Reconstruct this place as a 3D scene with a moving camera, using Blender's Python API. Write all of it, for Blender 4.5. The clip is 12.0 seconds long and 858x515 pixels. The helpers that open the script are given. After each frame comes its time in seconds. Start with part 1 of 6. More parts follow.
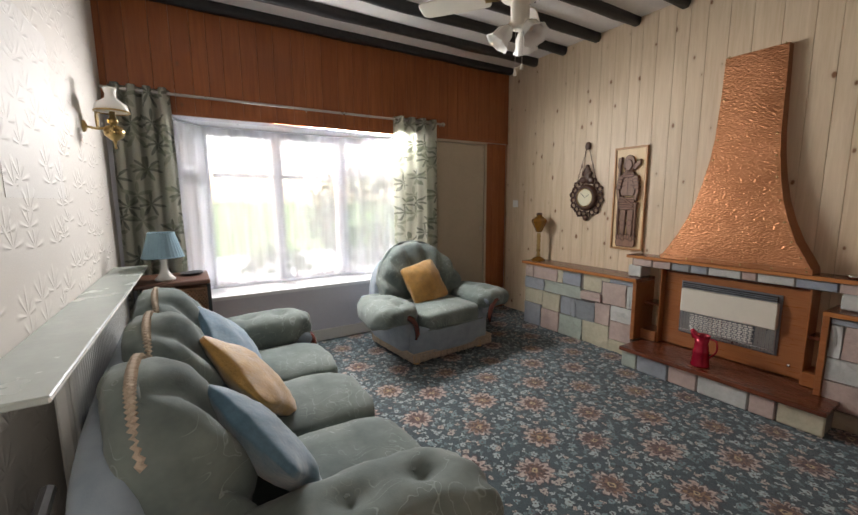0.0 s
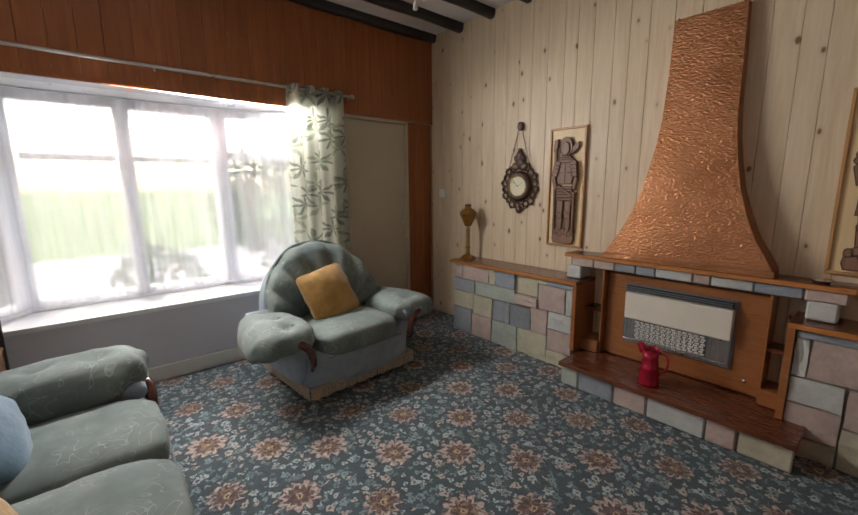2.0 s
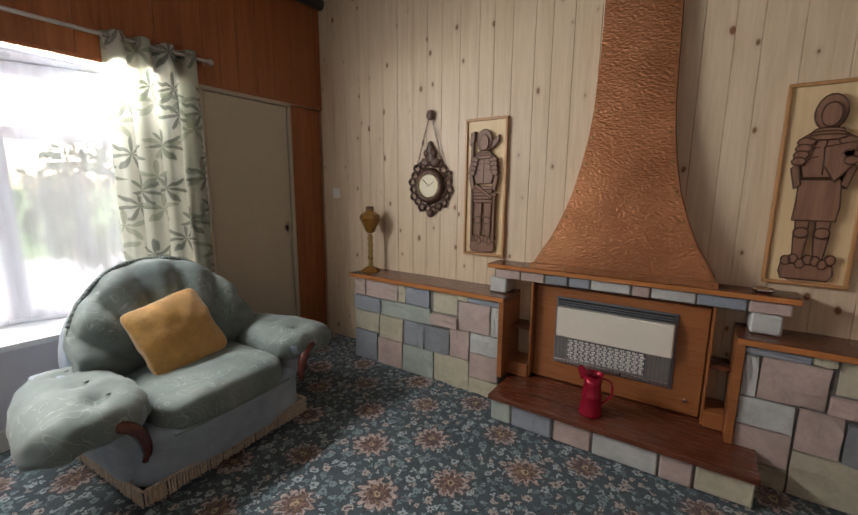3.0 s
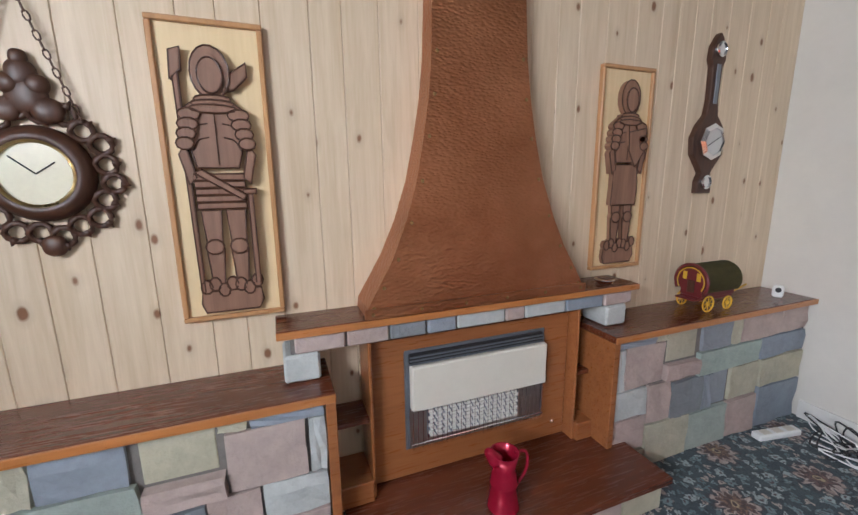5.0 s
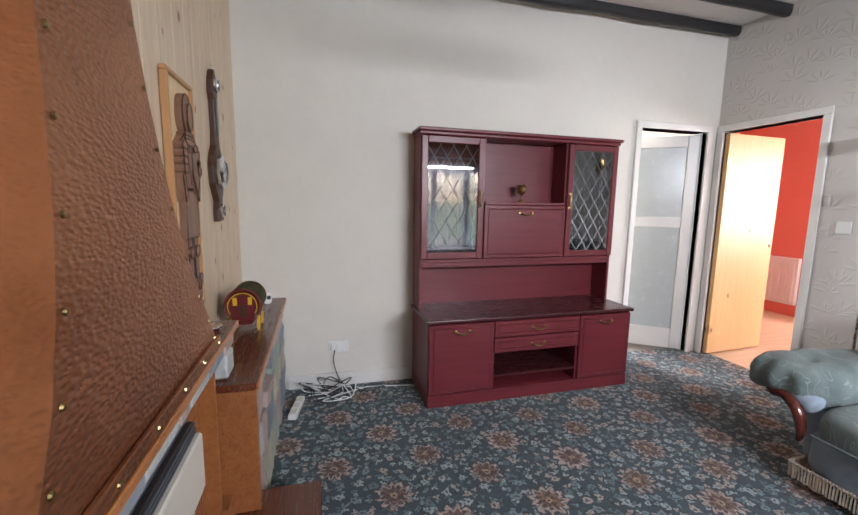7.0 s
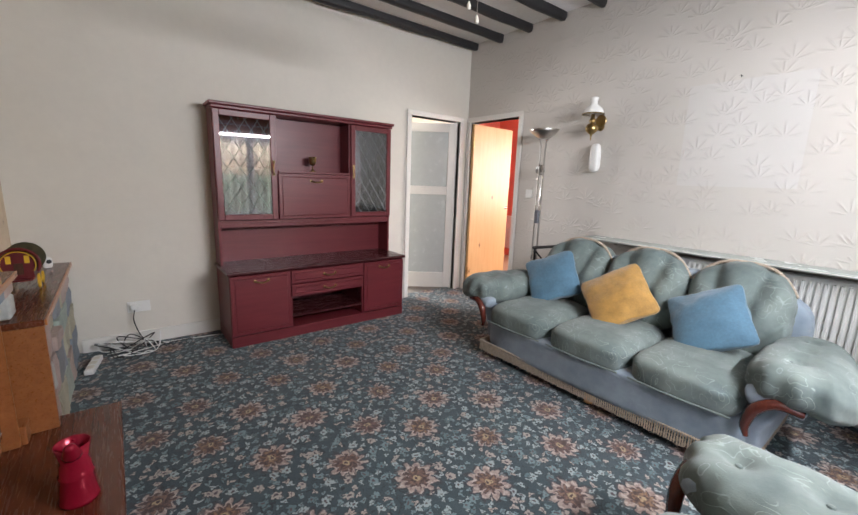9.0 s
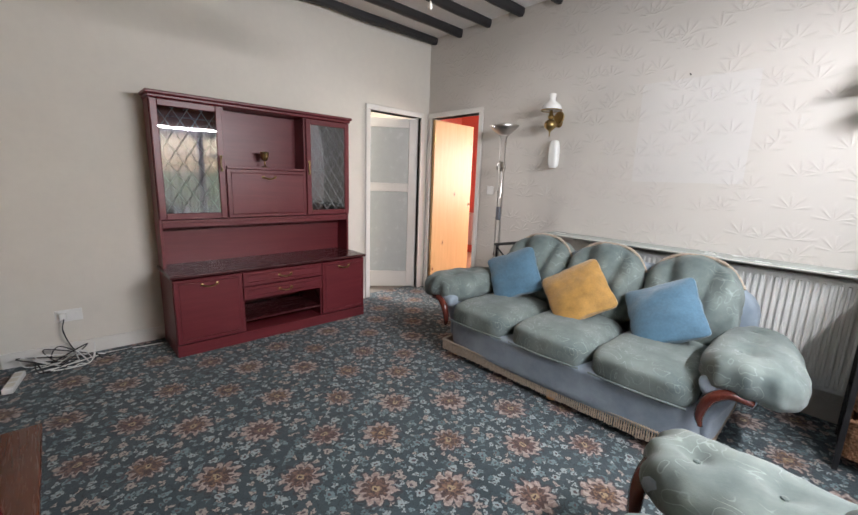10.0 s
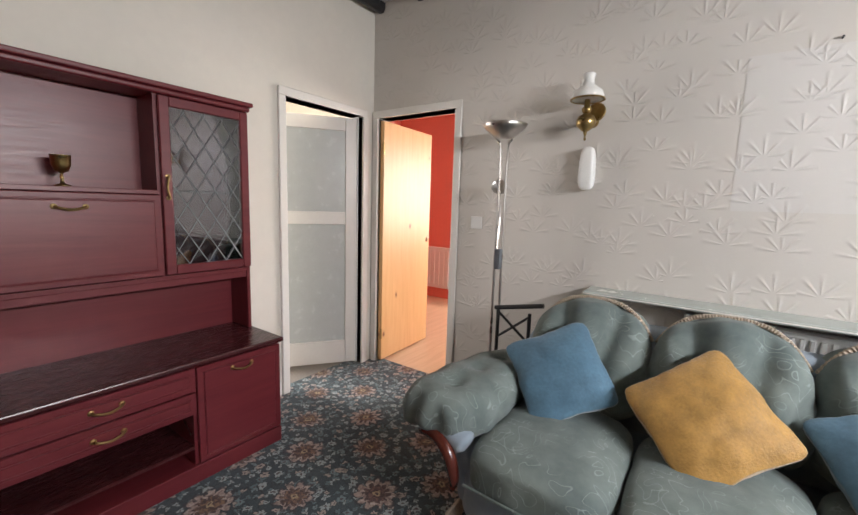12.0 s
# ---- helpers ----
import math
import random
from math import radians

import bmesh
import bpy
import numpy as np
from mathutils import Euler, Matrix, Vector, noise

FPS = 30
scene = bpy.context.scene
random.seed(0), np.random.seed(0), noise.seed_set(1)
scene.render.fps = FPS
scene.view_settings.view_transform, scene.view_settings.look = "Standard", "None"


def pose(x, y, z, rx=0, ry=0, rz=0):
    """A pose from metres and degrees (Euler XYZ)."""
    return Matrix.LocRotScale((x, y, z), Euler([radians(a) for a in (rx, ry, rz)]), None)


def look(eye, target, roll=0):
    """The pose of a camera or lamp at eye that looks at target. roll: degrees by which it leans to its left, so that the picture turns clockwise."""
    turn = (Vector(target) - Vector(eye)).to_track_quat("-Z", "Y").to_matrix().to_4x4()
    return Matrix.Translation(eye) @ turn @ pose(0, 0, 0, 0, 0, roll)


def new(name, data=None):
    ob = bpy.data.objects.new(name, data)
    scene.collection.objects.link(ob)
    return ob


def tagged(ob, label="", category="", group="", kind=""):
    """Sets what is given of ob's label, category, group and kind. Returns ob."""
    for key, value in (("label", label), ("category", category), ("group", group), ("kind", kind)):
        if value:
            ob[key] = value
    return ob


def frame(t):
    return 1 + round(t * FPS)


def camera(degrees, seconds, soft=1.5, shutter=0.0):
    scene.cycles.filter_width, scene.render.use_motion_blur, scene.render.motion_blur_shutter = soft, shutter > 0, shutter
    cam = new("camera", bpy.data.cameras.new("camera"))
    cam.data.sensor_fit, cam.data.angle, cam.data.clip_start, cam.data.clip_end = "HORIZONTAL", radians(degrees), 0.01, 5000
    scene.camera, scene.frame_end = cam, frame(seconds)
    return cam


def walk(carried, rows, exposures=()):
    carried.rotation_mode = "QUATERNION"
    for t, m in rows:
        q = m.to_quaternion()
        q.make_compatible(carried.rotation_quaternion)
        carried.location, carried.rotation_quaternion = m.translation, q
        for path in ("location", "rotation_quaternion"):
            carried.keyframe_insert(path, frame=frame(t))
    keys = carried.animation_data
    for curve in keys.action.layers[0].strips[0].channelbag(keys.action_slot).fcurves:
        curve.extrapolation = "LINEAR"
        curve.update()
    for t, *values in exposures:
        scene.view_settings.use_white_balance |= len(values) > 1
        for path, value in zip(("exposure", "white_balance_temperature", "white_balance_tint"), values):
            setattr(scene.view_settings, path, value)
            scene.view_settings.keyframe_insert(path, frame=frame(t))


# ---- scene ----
cam = camera(94.2, 12.0)
EXPOSURE = [(0.0, 2.85, 7000), (2.5, 2.58, 7100), (4.3, 3.4, 6000), (6.5, 3.3, 6000), (7.5, 3.3, 6300), (9.5, 2.95, 6500), (12.0, 2.9, 6700)]
PATH = [
    (0, (1.594, 0.795, 1.35), (2.631, 2.482, 1.068), -0.4),
    (0.5, (1.668, 0.803, 1.357), (2.579, 2.557, 1.054), -0.5),
    (1, (1.758, 0.879, 1.334), (2.733, 2.597, 1.018), -0.5),
    (1.5, (1.937, 1.078, 1.362), (3.074, 2.687, 1.023), -0.4),
    (2, (2.173, 1.221, 1.364), (3.443, 2.727, 1.02), -0.5),
    (2.5, (2.413, 1.419, 1.364), (3.832, 2.784, 1.015), -0.5),
    (2.7, (2.459, 1.533, 1.337), (3.964, 2.806, 0.995), -0.0),
    (4.3, (3.24, 2.472, 1.352), (5.203, 2.548, 0.975), -0.6),
    (4.5, (3.331, 2.583, 1.357), (5.288, 2.446, 0.966), -0.5),
    (5, (3.593, 2.788, 1.346), (5.426, 2.09, 0.956), -0.7),
    (5.5, (3.959, 2.929, 1.365), (5.411, 1.615, 0.958), 0.1),
    (6, (4.235, 3.008, 1.328), (5.088, 1.235, 0.979), 0.6),
    (6.5, (4.451, 2.985, 1.313), (4.608, 1.014, 1.015), 0.8),
    (7, (4.532, 3.047, 1.362), (3.997, 1.138, 1.094), 0.9),
    (7.5, (4.565, 3.246, 1.371), (3.61, 1.512, 1.088), 0.9),
    (7.7, (4.522, 3.377, 1.345), (3.488, 1.692, 1.045), 0.8),
    (9.3, (4.462, 3.898, 1.344), (3.228, 2.372, 0.957), 2.1),
    (9.5, (4.449, 3.921, 1.337), (3.197, 2.41, 0.951), 2.0),
    (10, (4.388, 3.808, 1.333), (3.043, 2.379, 0.948), 2.0),
    (10.5, (4.267, 3.547, 1.343), (2.823, 2.212, 0.978), 1.9),
    (11, (4.058, 3.22, 1.325), (2.523, 1.981, 0.993), 1.9),
    (11.5, (3.806, 2.885, 1.35), (2.209, 1.717, 1.056), 1.9),
    (12, (3.534, 2.515, 1.354), (1.911, 1.376, 1.092), 1.8),
]
walk(cam, [(t, look(eye, target, roll)) for t, eye, target, roll in PATH], [(t, e, k, 13) for t, e, k in EXPOSURE])

# ---- world and light ----
world = bpy.data.worlds.new("sky")
scene.world = world
world.use_nodes = True
wn = world.node_tree.nodes
sky = wn.new("ShaderNodeTexSky")
sky.sky_type = "NISHITA"
sky.sun_disc = False
sky.sun_elevation, sky.sun_rotation = radians(42), radians(-17)
sky.air_density, sky.dust_density, sky.ozone_density = 1.0, 3.0, 1.5
wn["Background"].inputs["Strength"].default_value = 0.11
world.node_tree.links.new(sky.outputs[0], wn["Background"].inputs["Color"])
sun_data = bpy.data.lights.new("sun", "SUN")
sun_data.energy, sun_data.angle, sun_data.color = 0.6, radians(14), (1.0, 0.95, 0.88)
sun = new("sun", sun_data)
sun.matrix_world = look((0, 0, 0), (0.22, -0.70, -0.66))


def area_lamp(name, eye, target, sx, sy, watts, color):
    """An area lamp added to stand in for daylight."""
    d = bpy.data.lights.new(name, "AREA")
    d.shape, d.size, d.size_y, d.energy, d.color = "RECTANGLE", sx, sy, watts, color
    ob = new(name, d)
    ob.matrix_world = look(eye, target)
    return ob


area_lamp("kitchen_window_daylight", (-1.15, 1.6, 1.5), (0.6, 0.9, 1.0), 1.2, 1.1, 10, (1, 0.95, 0.9))
# Fill lamp added inside the hall, which has no window opening.
area_lamp("hall_window_daylight", (2.25, -1.35, 1.6), (1.5, -0.6, 1.0), 0.6, 1.0, 9, (1, 0.97, 0.92))

# Thin strip lamp added under the bay soffit to boost the sky's light.
area_lamp("bay_window_daylight", (2.75, 4.585, 2.0), (2.95, 2.6, 1.6), 1.8, 0.02, 13, (0.94, 0.97, 1.0))

# ---- helpers of this scene ----


def part(name, bm, material, parent=None, label="", smooth=False, loc=None):
    me = bpy.data.meshes.new(name)
    bmesh.ops.recalc_face_normals(bm, faces=bm.faces)
    bm.to_mesh(me)
    bm.free()
    me.materials.append(material)
    if smooth:
        for p in me.polygons:
            p.use_smooth = True
    ob = new(name, me)
    if parent is not None:
        ob.parent = parent
    if loc is not None:
        ob.matrix_basis = loc
    if label:
        ob["label"] = label
    return ob


def thing(name, m, label, category, group="", kind=""):
    ob = new(name)
    ob.empty_display_size = 0.05
    ob.matrix_basis = m
    return tagged(ob, label, category, group, kind)


def box(x0, x1, y0, y1, z0, z1, bevel=0.0, seg=1, bm=None):
    own = bmesh.new()
    bmesh.ops.create_cube(own, size=1)
    for v in own.verts:
        v.co = Vector(((x0 + x1) / 2 + v.co.x * (x1 - x0), (y0 + y1) / 2 + v.co.y * (y1 - y0), (z0 + z1) / 2 + v.co.z * (z1 - z0)))
    if bevel:
        bmesh.ops.bevel(own, geom=own.edges[:], offset=bevel, segments=seg, affect="EDGES", profile=0.5)
    if bm is None:
        return own
    merge(bm, own)
    return bm


def merge(bm, other, m=None):
    if m is not None:
        bmesh.ops.transform(other, matrix=m, verts=other.verts)
    me = bpy.data.meshes.new("tmp")
    other.to_mesh(me)
    other.free()
    bm.from_mesh(me)
    bpy.data.meshes.remove(me)
    return bm


def lathe(profile, seg=24, cx=0.0, cy=0.0, flute=0.0, waves=8):
    """Turned shape from (radius, height) pairs."""
    bm = bmesh.new()
    rings = []
    for r, z in profile:
        ring = []
        for i in range(seg):
            a = 2 * math.pi * i / seg
            rr = r * (1 + flute * math.cos(waves * a))
            ring.append(bm.verts.new((cx + rr * math.cos(a), cy + rr * math.sin(a), z)))
        rings.append(ring)
    for a, b in zip(rings, rings[1:]):
        for i in range(seg):
            j = (i + 1) % seg
            bm.faces.new((a[i], a[j], b[j], b[i]))
    if profile[0][0] > 1e-4:
        bm.faces.new(rings[0][::-1])
    if profile[-1][0] > 1e-4:
        bm.faces.new(rings[-1])
    bmesh.ops.remove_doubles(bm, verts=bm.verts, dist=1e-5)
    return bm


def tube(points, r, seg=8, bm=None, closed=False):
    """A round bar along points; r is one radius or one for each point."""
    own = bmesh.new()
    pts = [Vector(p) for p in points]
    n = len(pts)
    rings = []
    up = Vector((0.13, 0.21, 0.97)).normalized()
    for i, p in enumerate(pts):
        if closed:
            d = pts[(i + 1) % n] - pts[i - 1]
        else:
            d = pts[min(i + 1, n - 1)] - pts[max(i - 1, 0)]
        d.normalize()
        a = d.cross(up)
        if a.length < 0.05:
            a = d.cross(Vector((1, 0, 0)))
        a.normalize()
        b = d.cross(a)
        rr = r[i] if isinstance(r, (list, tuple)) else r
        rings.append([own.verts.new(p + rr * (math.cos(2 * math.pi * k / seg) * a + math.sin(2 * math.pi * k / seg) * b)) for k in range(seg)])
    pairs = list(zip(rings, rings[1:])) + ([(rings[-1], rings[0])] if closed else [])
    for a, b in pairs:
        for k in range(seg):
            j = (k + 1) % seg
            own.faces.new((a[k], a[j], b[j], b[k]))
    if not closed:
        own.faces.new(rings[0][::-1])
        own.faces.new(rings[-1])
    if bm is None:
        return own
    merge(bm, own)
    return bm


def smooth_path(pts, n=8):
    """A Catmull-Rom curve through pts."""
    p = [Vector(q) for q in pts]
    p = [2 * p[0] - p[1]] + p + [2 * p[-1] - p[-2]]
    out = []
    for i in range(1, len(p) - 2):
        for k in range(n):
            t = k / n
            a, b, c, d = p[i - 1], p[i], p[i + 1], p[i + 2]
            out.append(0.5 * ((2 * b) + (c - a) * t + (2 * a - 5 * b + 4 * c - d) * t * t + (3 * b - a - 3 * c + d) * t ** 3))
    out.append(p[-2])
    return out


def pillow(sx, sy, sz, n=14, power=3.2, crease=0.0, wrinkle=0.006, seed=0.0, tufts=(), shape=None):
    """A stuffed cushion of full size sx, sy, sz: a rounded box with soft wrinkles. tufts: (x, y) dimples on the top."""
    bm = bmesh.new()
    bmesh.ops.create_cube(bm, size=2)
    bmesh.ops.subdivide_edges(bm, edges=bm.edges[:], cuts=n, use_grid_fill=True)
    for v in bm.verts:
        c = v.co.copy()
        k = (abs(c.x) ** power + abs(c.y) ** power + abs(c.z) ** power) ** (1 / power)
        c = c / k
        q = Vector((c.x * sx / 2, c.y * sy / 2, c.z * sz / 2))
        if crease:
            edge = max(abs(c.x), abs(c.y))
            q.z *= 1 - crease * edge ** 3
        w = noise.noise(Vector((q.x * 9 + seed, q.y * 9, q.z * 9))) + 0.6 * noise.noise(Vector((q.x * 24, q.y * 24 + seed, q.z * 20)))
        q += c.normalized() * wrinkle * w
        for tx, ty in tufts:
            d2 = (q.x - tx) ** 2 + (q.y - ty) ** 2
            if c.z > 0:
                q.z -= 0.15 * sz * math.exp(-d2 / 0.0012) + 0.08 * sz * math.exp(-d2 / 0.006)
        if shape:
            q = shape(q, c)
        v.co = q
    return bm


def outline(points, depth, bevel=0.0):
    """A flat plate with that outline in x, z and a thickness along -y from 0."""
    bm = bmesh.new()
    f = [bm.verts.new((x, 0, z)) for x, z in points]
    face = bm.faces.new(f)
    r = bmesh.ops.extrude_face_region(bm, geom=[face])
    for v in r["geom"]:
        if isinstance(v, bmesh.types.BMVert):
            v.co.y -= depth
    if bevel:
        es = [e for e in bm.edges if all(abs(v.co.y + depth) < 1e-6 for v in e.verts)]
        bmesh.ops.bevel(bm, geom=es, offset=bevel, segments=2, affect="EDGES", profile=0.5)
    return bm


# ---- materials ----


class Nodes:
    def __init__(self, name):
        self.m = bpy.data.materials.new(name)
        self.m.use_nodes = True
        self.t = self.m.node_tree
        self.bsdf = self.t.nodes["Principled BSDF"]
        self.tc = self.t.nodes.new("ShaderNodeTexCoord")

    def n(self, kind, **inputs):
        node = self.t.nodes.new("ShaderNode" + kind)
        for k, v in inputs.items():
            self.put(node, k.replace("_", " "), v)
        return node

    def put(self, node, key, v):
        s = node.inputs[int(key[1:])] if key[0] == "i" and key[1:].isdigit() else node.inputs[key]
        if isinstance(v, bpy.types.NodeSocket):
            self.t.links.new(v, s)
        else:
            s.default_value = v

    def math(self, op, a, b=0.0, c=0.0):
        node = self.n("Math", i0=a, i1=b, i2=c)
        node.operation = op
        return node.outputs[0]

    def vec(self, op, a, b=(0, 0, 0)):
        node = self.n("VectorMath", i0=a, i1=b)
        node.operation = op
        return node.outputs["Value"] if op in ("LENGTH", "DISTANCE", "DOT_PRODUCT") else node.outputs[0]

    def ramp(self, fac, *stops, mode="LINEAR"):
        node = self.n("ValToRGB", Fac=fac)
        e = node.color_ramp.elements
        node.color_ramp.interpolation = mode
        while len(e) < len(stops):
            e.new(0.5)
        for k, (p, c) in zip(e, stops):
            k.position, k.color = p, (*c, 1)
        return node.outputs[0]

    def mix(self, fac, a, b, blend="MIX"):
        node = self.t.nodes.new("ShaderNodeMix")
        node.data_type, node.blend_type = "RGBA", blend
        for i, v in ((0, fac), (6, a), (7, b)):
            if isinstance(v, bpy.types.NodeSocket):
                self.t.links.new(v, node.inputs[i])
            else:
                node.inputs[i].default_value = (*v, 1) if isinstance(v, tuple) and len(v) == 3 else v
        return node.outputs[2]

    def noise(self, scale, detail=4, rough=0.55, vector=None, distort=0.0):
        node = self.n("TexNoise", Scale=scale, Detail=detail, Roughness=rough, Distortion=distort)
        self.t.links.new(vector or self.tc.outputs["Object"], node.inputs["Vector"])
        return node.outputs["Fac"]

    def scaled(self, sx, sy, sz, vector=None):
        node = self.n("Mapping", Vector=vector or self.tc.outputs["Object"])
        node.inputs["Scale"].default_value = (sx, sy, sz)
        return node.outputs[0]

    def world(self):
        return self.n("NewGeometry").outputs["Position"]

    def rand(self):
        return self.n("ObjectInfo").outputs["Random"]

    def bump(self, height, strength=0.3, distance=0.01):
        b = self.n("Bump", Strength=strength, Distance=distance, Height=height)
        self.put(self.bsdf, "Normal", b.outputs[0])

    def done(self, color, rough, metal=0.0, **more):
        self.put(self.bsdf, "Base Color", (*color, 1) if isinstance(color, tuple) else color)
        self.put(self.bsdf, "Roughness", rough)
        self.put(self.bsdf, "Metallic", metal)
        for k, v in more.items():
            self.put(self.bsdf, k.replace("_", " "), v)
        return self.m


def plain(name, color, rough=0.5, metal=0.0, vary=0.12, scale=12, bump=0.08, **more):
    m = Nodes(name)
    f = m.noise(scale, 5)
    g = m.noise(scale * 7, 3)
    dark, light = tuple(c * (1 - vary) for c in color), tuple(min(1, c * (1 + vary)) for c in color)
    col = m.mix(0.35, m.ramp(f, (0.3, dark), (0.7, light)), m.ramp(g, (0.3, dark), (0.7, light)))
    m.bump(g, bump, 0.003)
    r = m.math("MULTIPLY_ADD", f, 0.2, rough - 0.1)
    return m.done(col, r, metal, **more)


def wood(name, dark, light, rough=0.4, knots=0.0, axis="z", per_piece=0.3, coat=0.0, scale=1.0):
    m = Nodes(name)
    p = m.world()
    rnd = m.rand()
    off = m.n("CombineXYZ", X=m.math("MULTIPLY", rnd, 13.0), Y=m.math("MULTIPLY", rnd, 7.0), Z=m.math("MULTIPLY", rnd, 31.0)).outputs[0]
    p = m.vec("ADD", p, off)
    st = {"z": (14, 14, 0.9), "y": (14, 0.9, 14), "x": (0.9, 14, 14)}[axis]
    g = m.noise(scale * 2.2, 5, 0.6, m.scaled(*st, vector=p), 0.6)
    fine = m.noise(scale * 9, 3, 0.6, m.scaled(*st, vector=p))
    f = m.math("ADD", m.math("MULTIPLY", g, 0.75), m.math("MULTIPLY", fine, 0.25))
    col = m.ramp(f, (0.32, dark), (0.68, light))
    col = m.mix(m.math("MULTIPLY", rnd, per_piece), col, dark)
    if knots:
        sp = m.n("SeparateXYZ", Vector=p)
        kv = m.n("CombineXYZ", X=m.math("ADD", sp.outputs[0], sp.outputs[1]), Y=m.math("MULTIPLY", sp.outputs[2], 0.62)).outputs[0]
        v = m.n("TexVoronoi", Vector=kv, Scale=5.2)
        v.voronoi_dimensions = "2D"
        warp = m.noise(30, 2, 0.5, p)
        d = m.math("ADD", v.outputs["Distance"], m.math("MULTIPLY", warp, 0.04))
        size = m.math("MULTIPLY", m.n("SeparateColor", Color=v.outputs["Color"]).outputs[0], 0.065)
        k = m.math("SUBTRACT", m.math("ADD", size, 0.03), d)
        mask = m.n("MapRange", Value=k, i1=-0.012, i2=0.022).outputs[0]
        halo = m.n("MapRange", Value=k, i1=-0.09, i2=0.02).outputs[0]
        pick = m.math("GREATER_THAN", m.n("SeparateColor", Color=v.outputs["Color"]).outputs[1], 1 - knots)
        col = m.mix(m.math("MULTIPLY", m.math("MULTIPLY", halo, pick), 0.35), col, tuple(c * 0.6 for c in dark))
        col = m.mix(m.math("MULTIPLY", mask, pick), col, (0.20, 0.085, 0.035))
    m.bump(fine, 0.06, 0.002)
    return m.done(col, m.math("MULTIPLY_ADD", fine, 0.2, rough - 0.1), 0, Coat_Weight=coat, Coat_Roughness=0.25)


def carpet_material():
    """Teal pile with rows of large rust and cream flowers, small sprigs between."""
    m = Nodes("floral carpet")
    p = m.world()
    wob = m.n("TexNoise", Vector=p, Scale=30.0, Detail=3.0)
    warp = m.vec("SCALE", m.vec("SUBTRACT", wob.outputs["Color"], (0.5, 0.5, 0.5)))
    warp.node.inputs["Scale"].default_value = 0.05
    p = m.vec("MULTIPLY", m.vec("ADD", p, warp), (1, 1, 0))

    def flower(vector, scale, random_, petals):
        v = m.n("TexVoronoi", Vector=vector, Scale=scale, Randomness=random_)
        v.voronoi_dimensions = "2D"
        d = m.vec("SUBTRACT", m.vec("MULTIPLY", vector, (scale, scale, 0)), m.vec("MULTIPLY", v.outputs["Position"], (scale, scale, 0)))
        s = m.n("SeparateXYZ", Vector=d)
        ang = m.math("ARCTAN2", s.outputs[1], s.outputs[0])
        col = m.n("SeparateColor", Color=v.outputs["Color"])
        pet = m.math("ABSOLUTE", m.math("SINE", m.math("MULTIPLY_ADD", ang, petals / 2, m.math("MULTIPLY", col.outputs[0], 6.0))))
        return v.outputs["Distance"], pet, col

    grain = m.noise(260, 2, 0.6, p)
    navy = (0.012, 0.016, 0.024)
    base = m.ramp(m.noise(5, 4, 0.6, p), (0.3, (0.024, 0.046, 0.058)), (0.7, (0.052, 0.086, 0.096)))
    base = m.mix(m.ramp(grain, (0.35, (0, 0, 0)), (0.7, (1, 1, 1))), m.mix(0.5, base, navy), base)
    # curling stems
    st = m.noise(12, 1, 0.4, p, 1.2)
    line = m.n("MapRange", Value=m.math("ABSOLUTE", m.math("SUBTRACT", st, 0.5)), i1=0.016, i2=0.006).outputs[0]
    col = m.mix(m.math("MULTIPLY", line, 0.85), base, navy)
    # leaves and buds, then small ringed flowers
    for scale, shift, lo, hi, petals in ((23.0, 3.1, 0.13, 0.22, 3), (11.5, 0.0, 0.16, 0.11, 6)):
        q = m.vec("ADD", p, (shift, shift * 0.7, 0))
        d, pet, c = flower(q, scale, 0.85, petals)
        r = m.math("MULTIPLY_ADD", pet, hi, lo)
        rim = m.n("MapRange", Value=m.math("SUBTRACT", m.math("ADD", r, 0.06), d), i1=0.0, i2=0.03).outputs[0]
        col = m.mix(m.math("MULTIPLY", rim, 0.7), col, navy)
        edge = m.n("MapRange", Value=m.math("SUBTRACT", r, d), i1=-0.01, i2=0.03).outputs[0]
        small = m.ramp(c.outputs[1], (0.0, (0.30, 0.36, 0.37)), (0.35, (0.15, 0.22, 0.24)), (0.62, (0.36, 0.31, 0.28)), (0.8, (0.09, 0.15, 0.17)), mode="CONSTANT")
        small = m.mix(m.n("MapRange", Value=d, i1=0.10, i2=0.06).outputs[0], small, (0.07, 0.05, 0.06))
        col = m.mix(m.math("MULTIPLY", edge, 0.92), col, small)
    # large flowers on a diagonal lattice
    turn = m.n("VectorRotate", Vector=p, Angle=radians(-45))
    turn.rotation_type = "Z_AXIS"
    d, pet, c = flower(m.vec("ADD", turn.outputs[0], (-0.10, 0.0, 0)), 2.9, 0.16, 11)
    lobe = m.math("MULTIPLY_ADD", c.outputs[2], 0.05, 0.155)
    r = m.math("MULTIPLY_ADD", pet, 0.10, lobe)
    ring = m.n("MapRange", Value=m.math("SUBTRACT", m.math("ADD", r, 0.05), d), i1=0.0, i2=0.02).outputs[0]
    col = m.mix(m.math("MULTIPLY", ring, 0.75), col, (0.03, 0.026, 0.034))
    inside = m.n("MapRange", Value=m.math("SUBTRACT", r, d), i1=0.0, i2=0.02).outputs[0]
    streak = m.noise(48, 3, 0.7, p)
    cream = m.mix(m.ramp(streak, (0.35, (0, 0, 0)), (0.6, (1, 1, 1))), (0.47, 0.39, 0.35), (0.22, 0.155, 0.14))
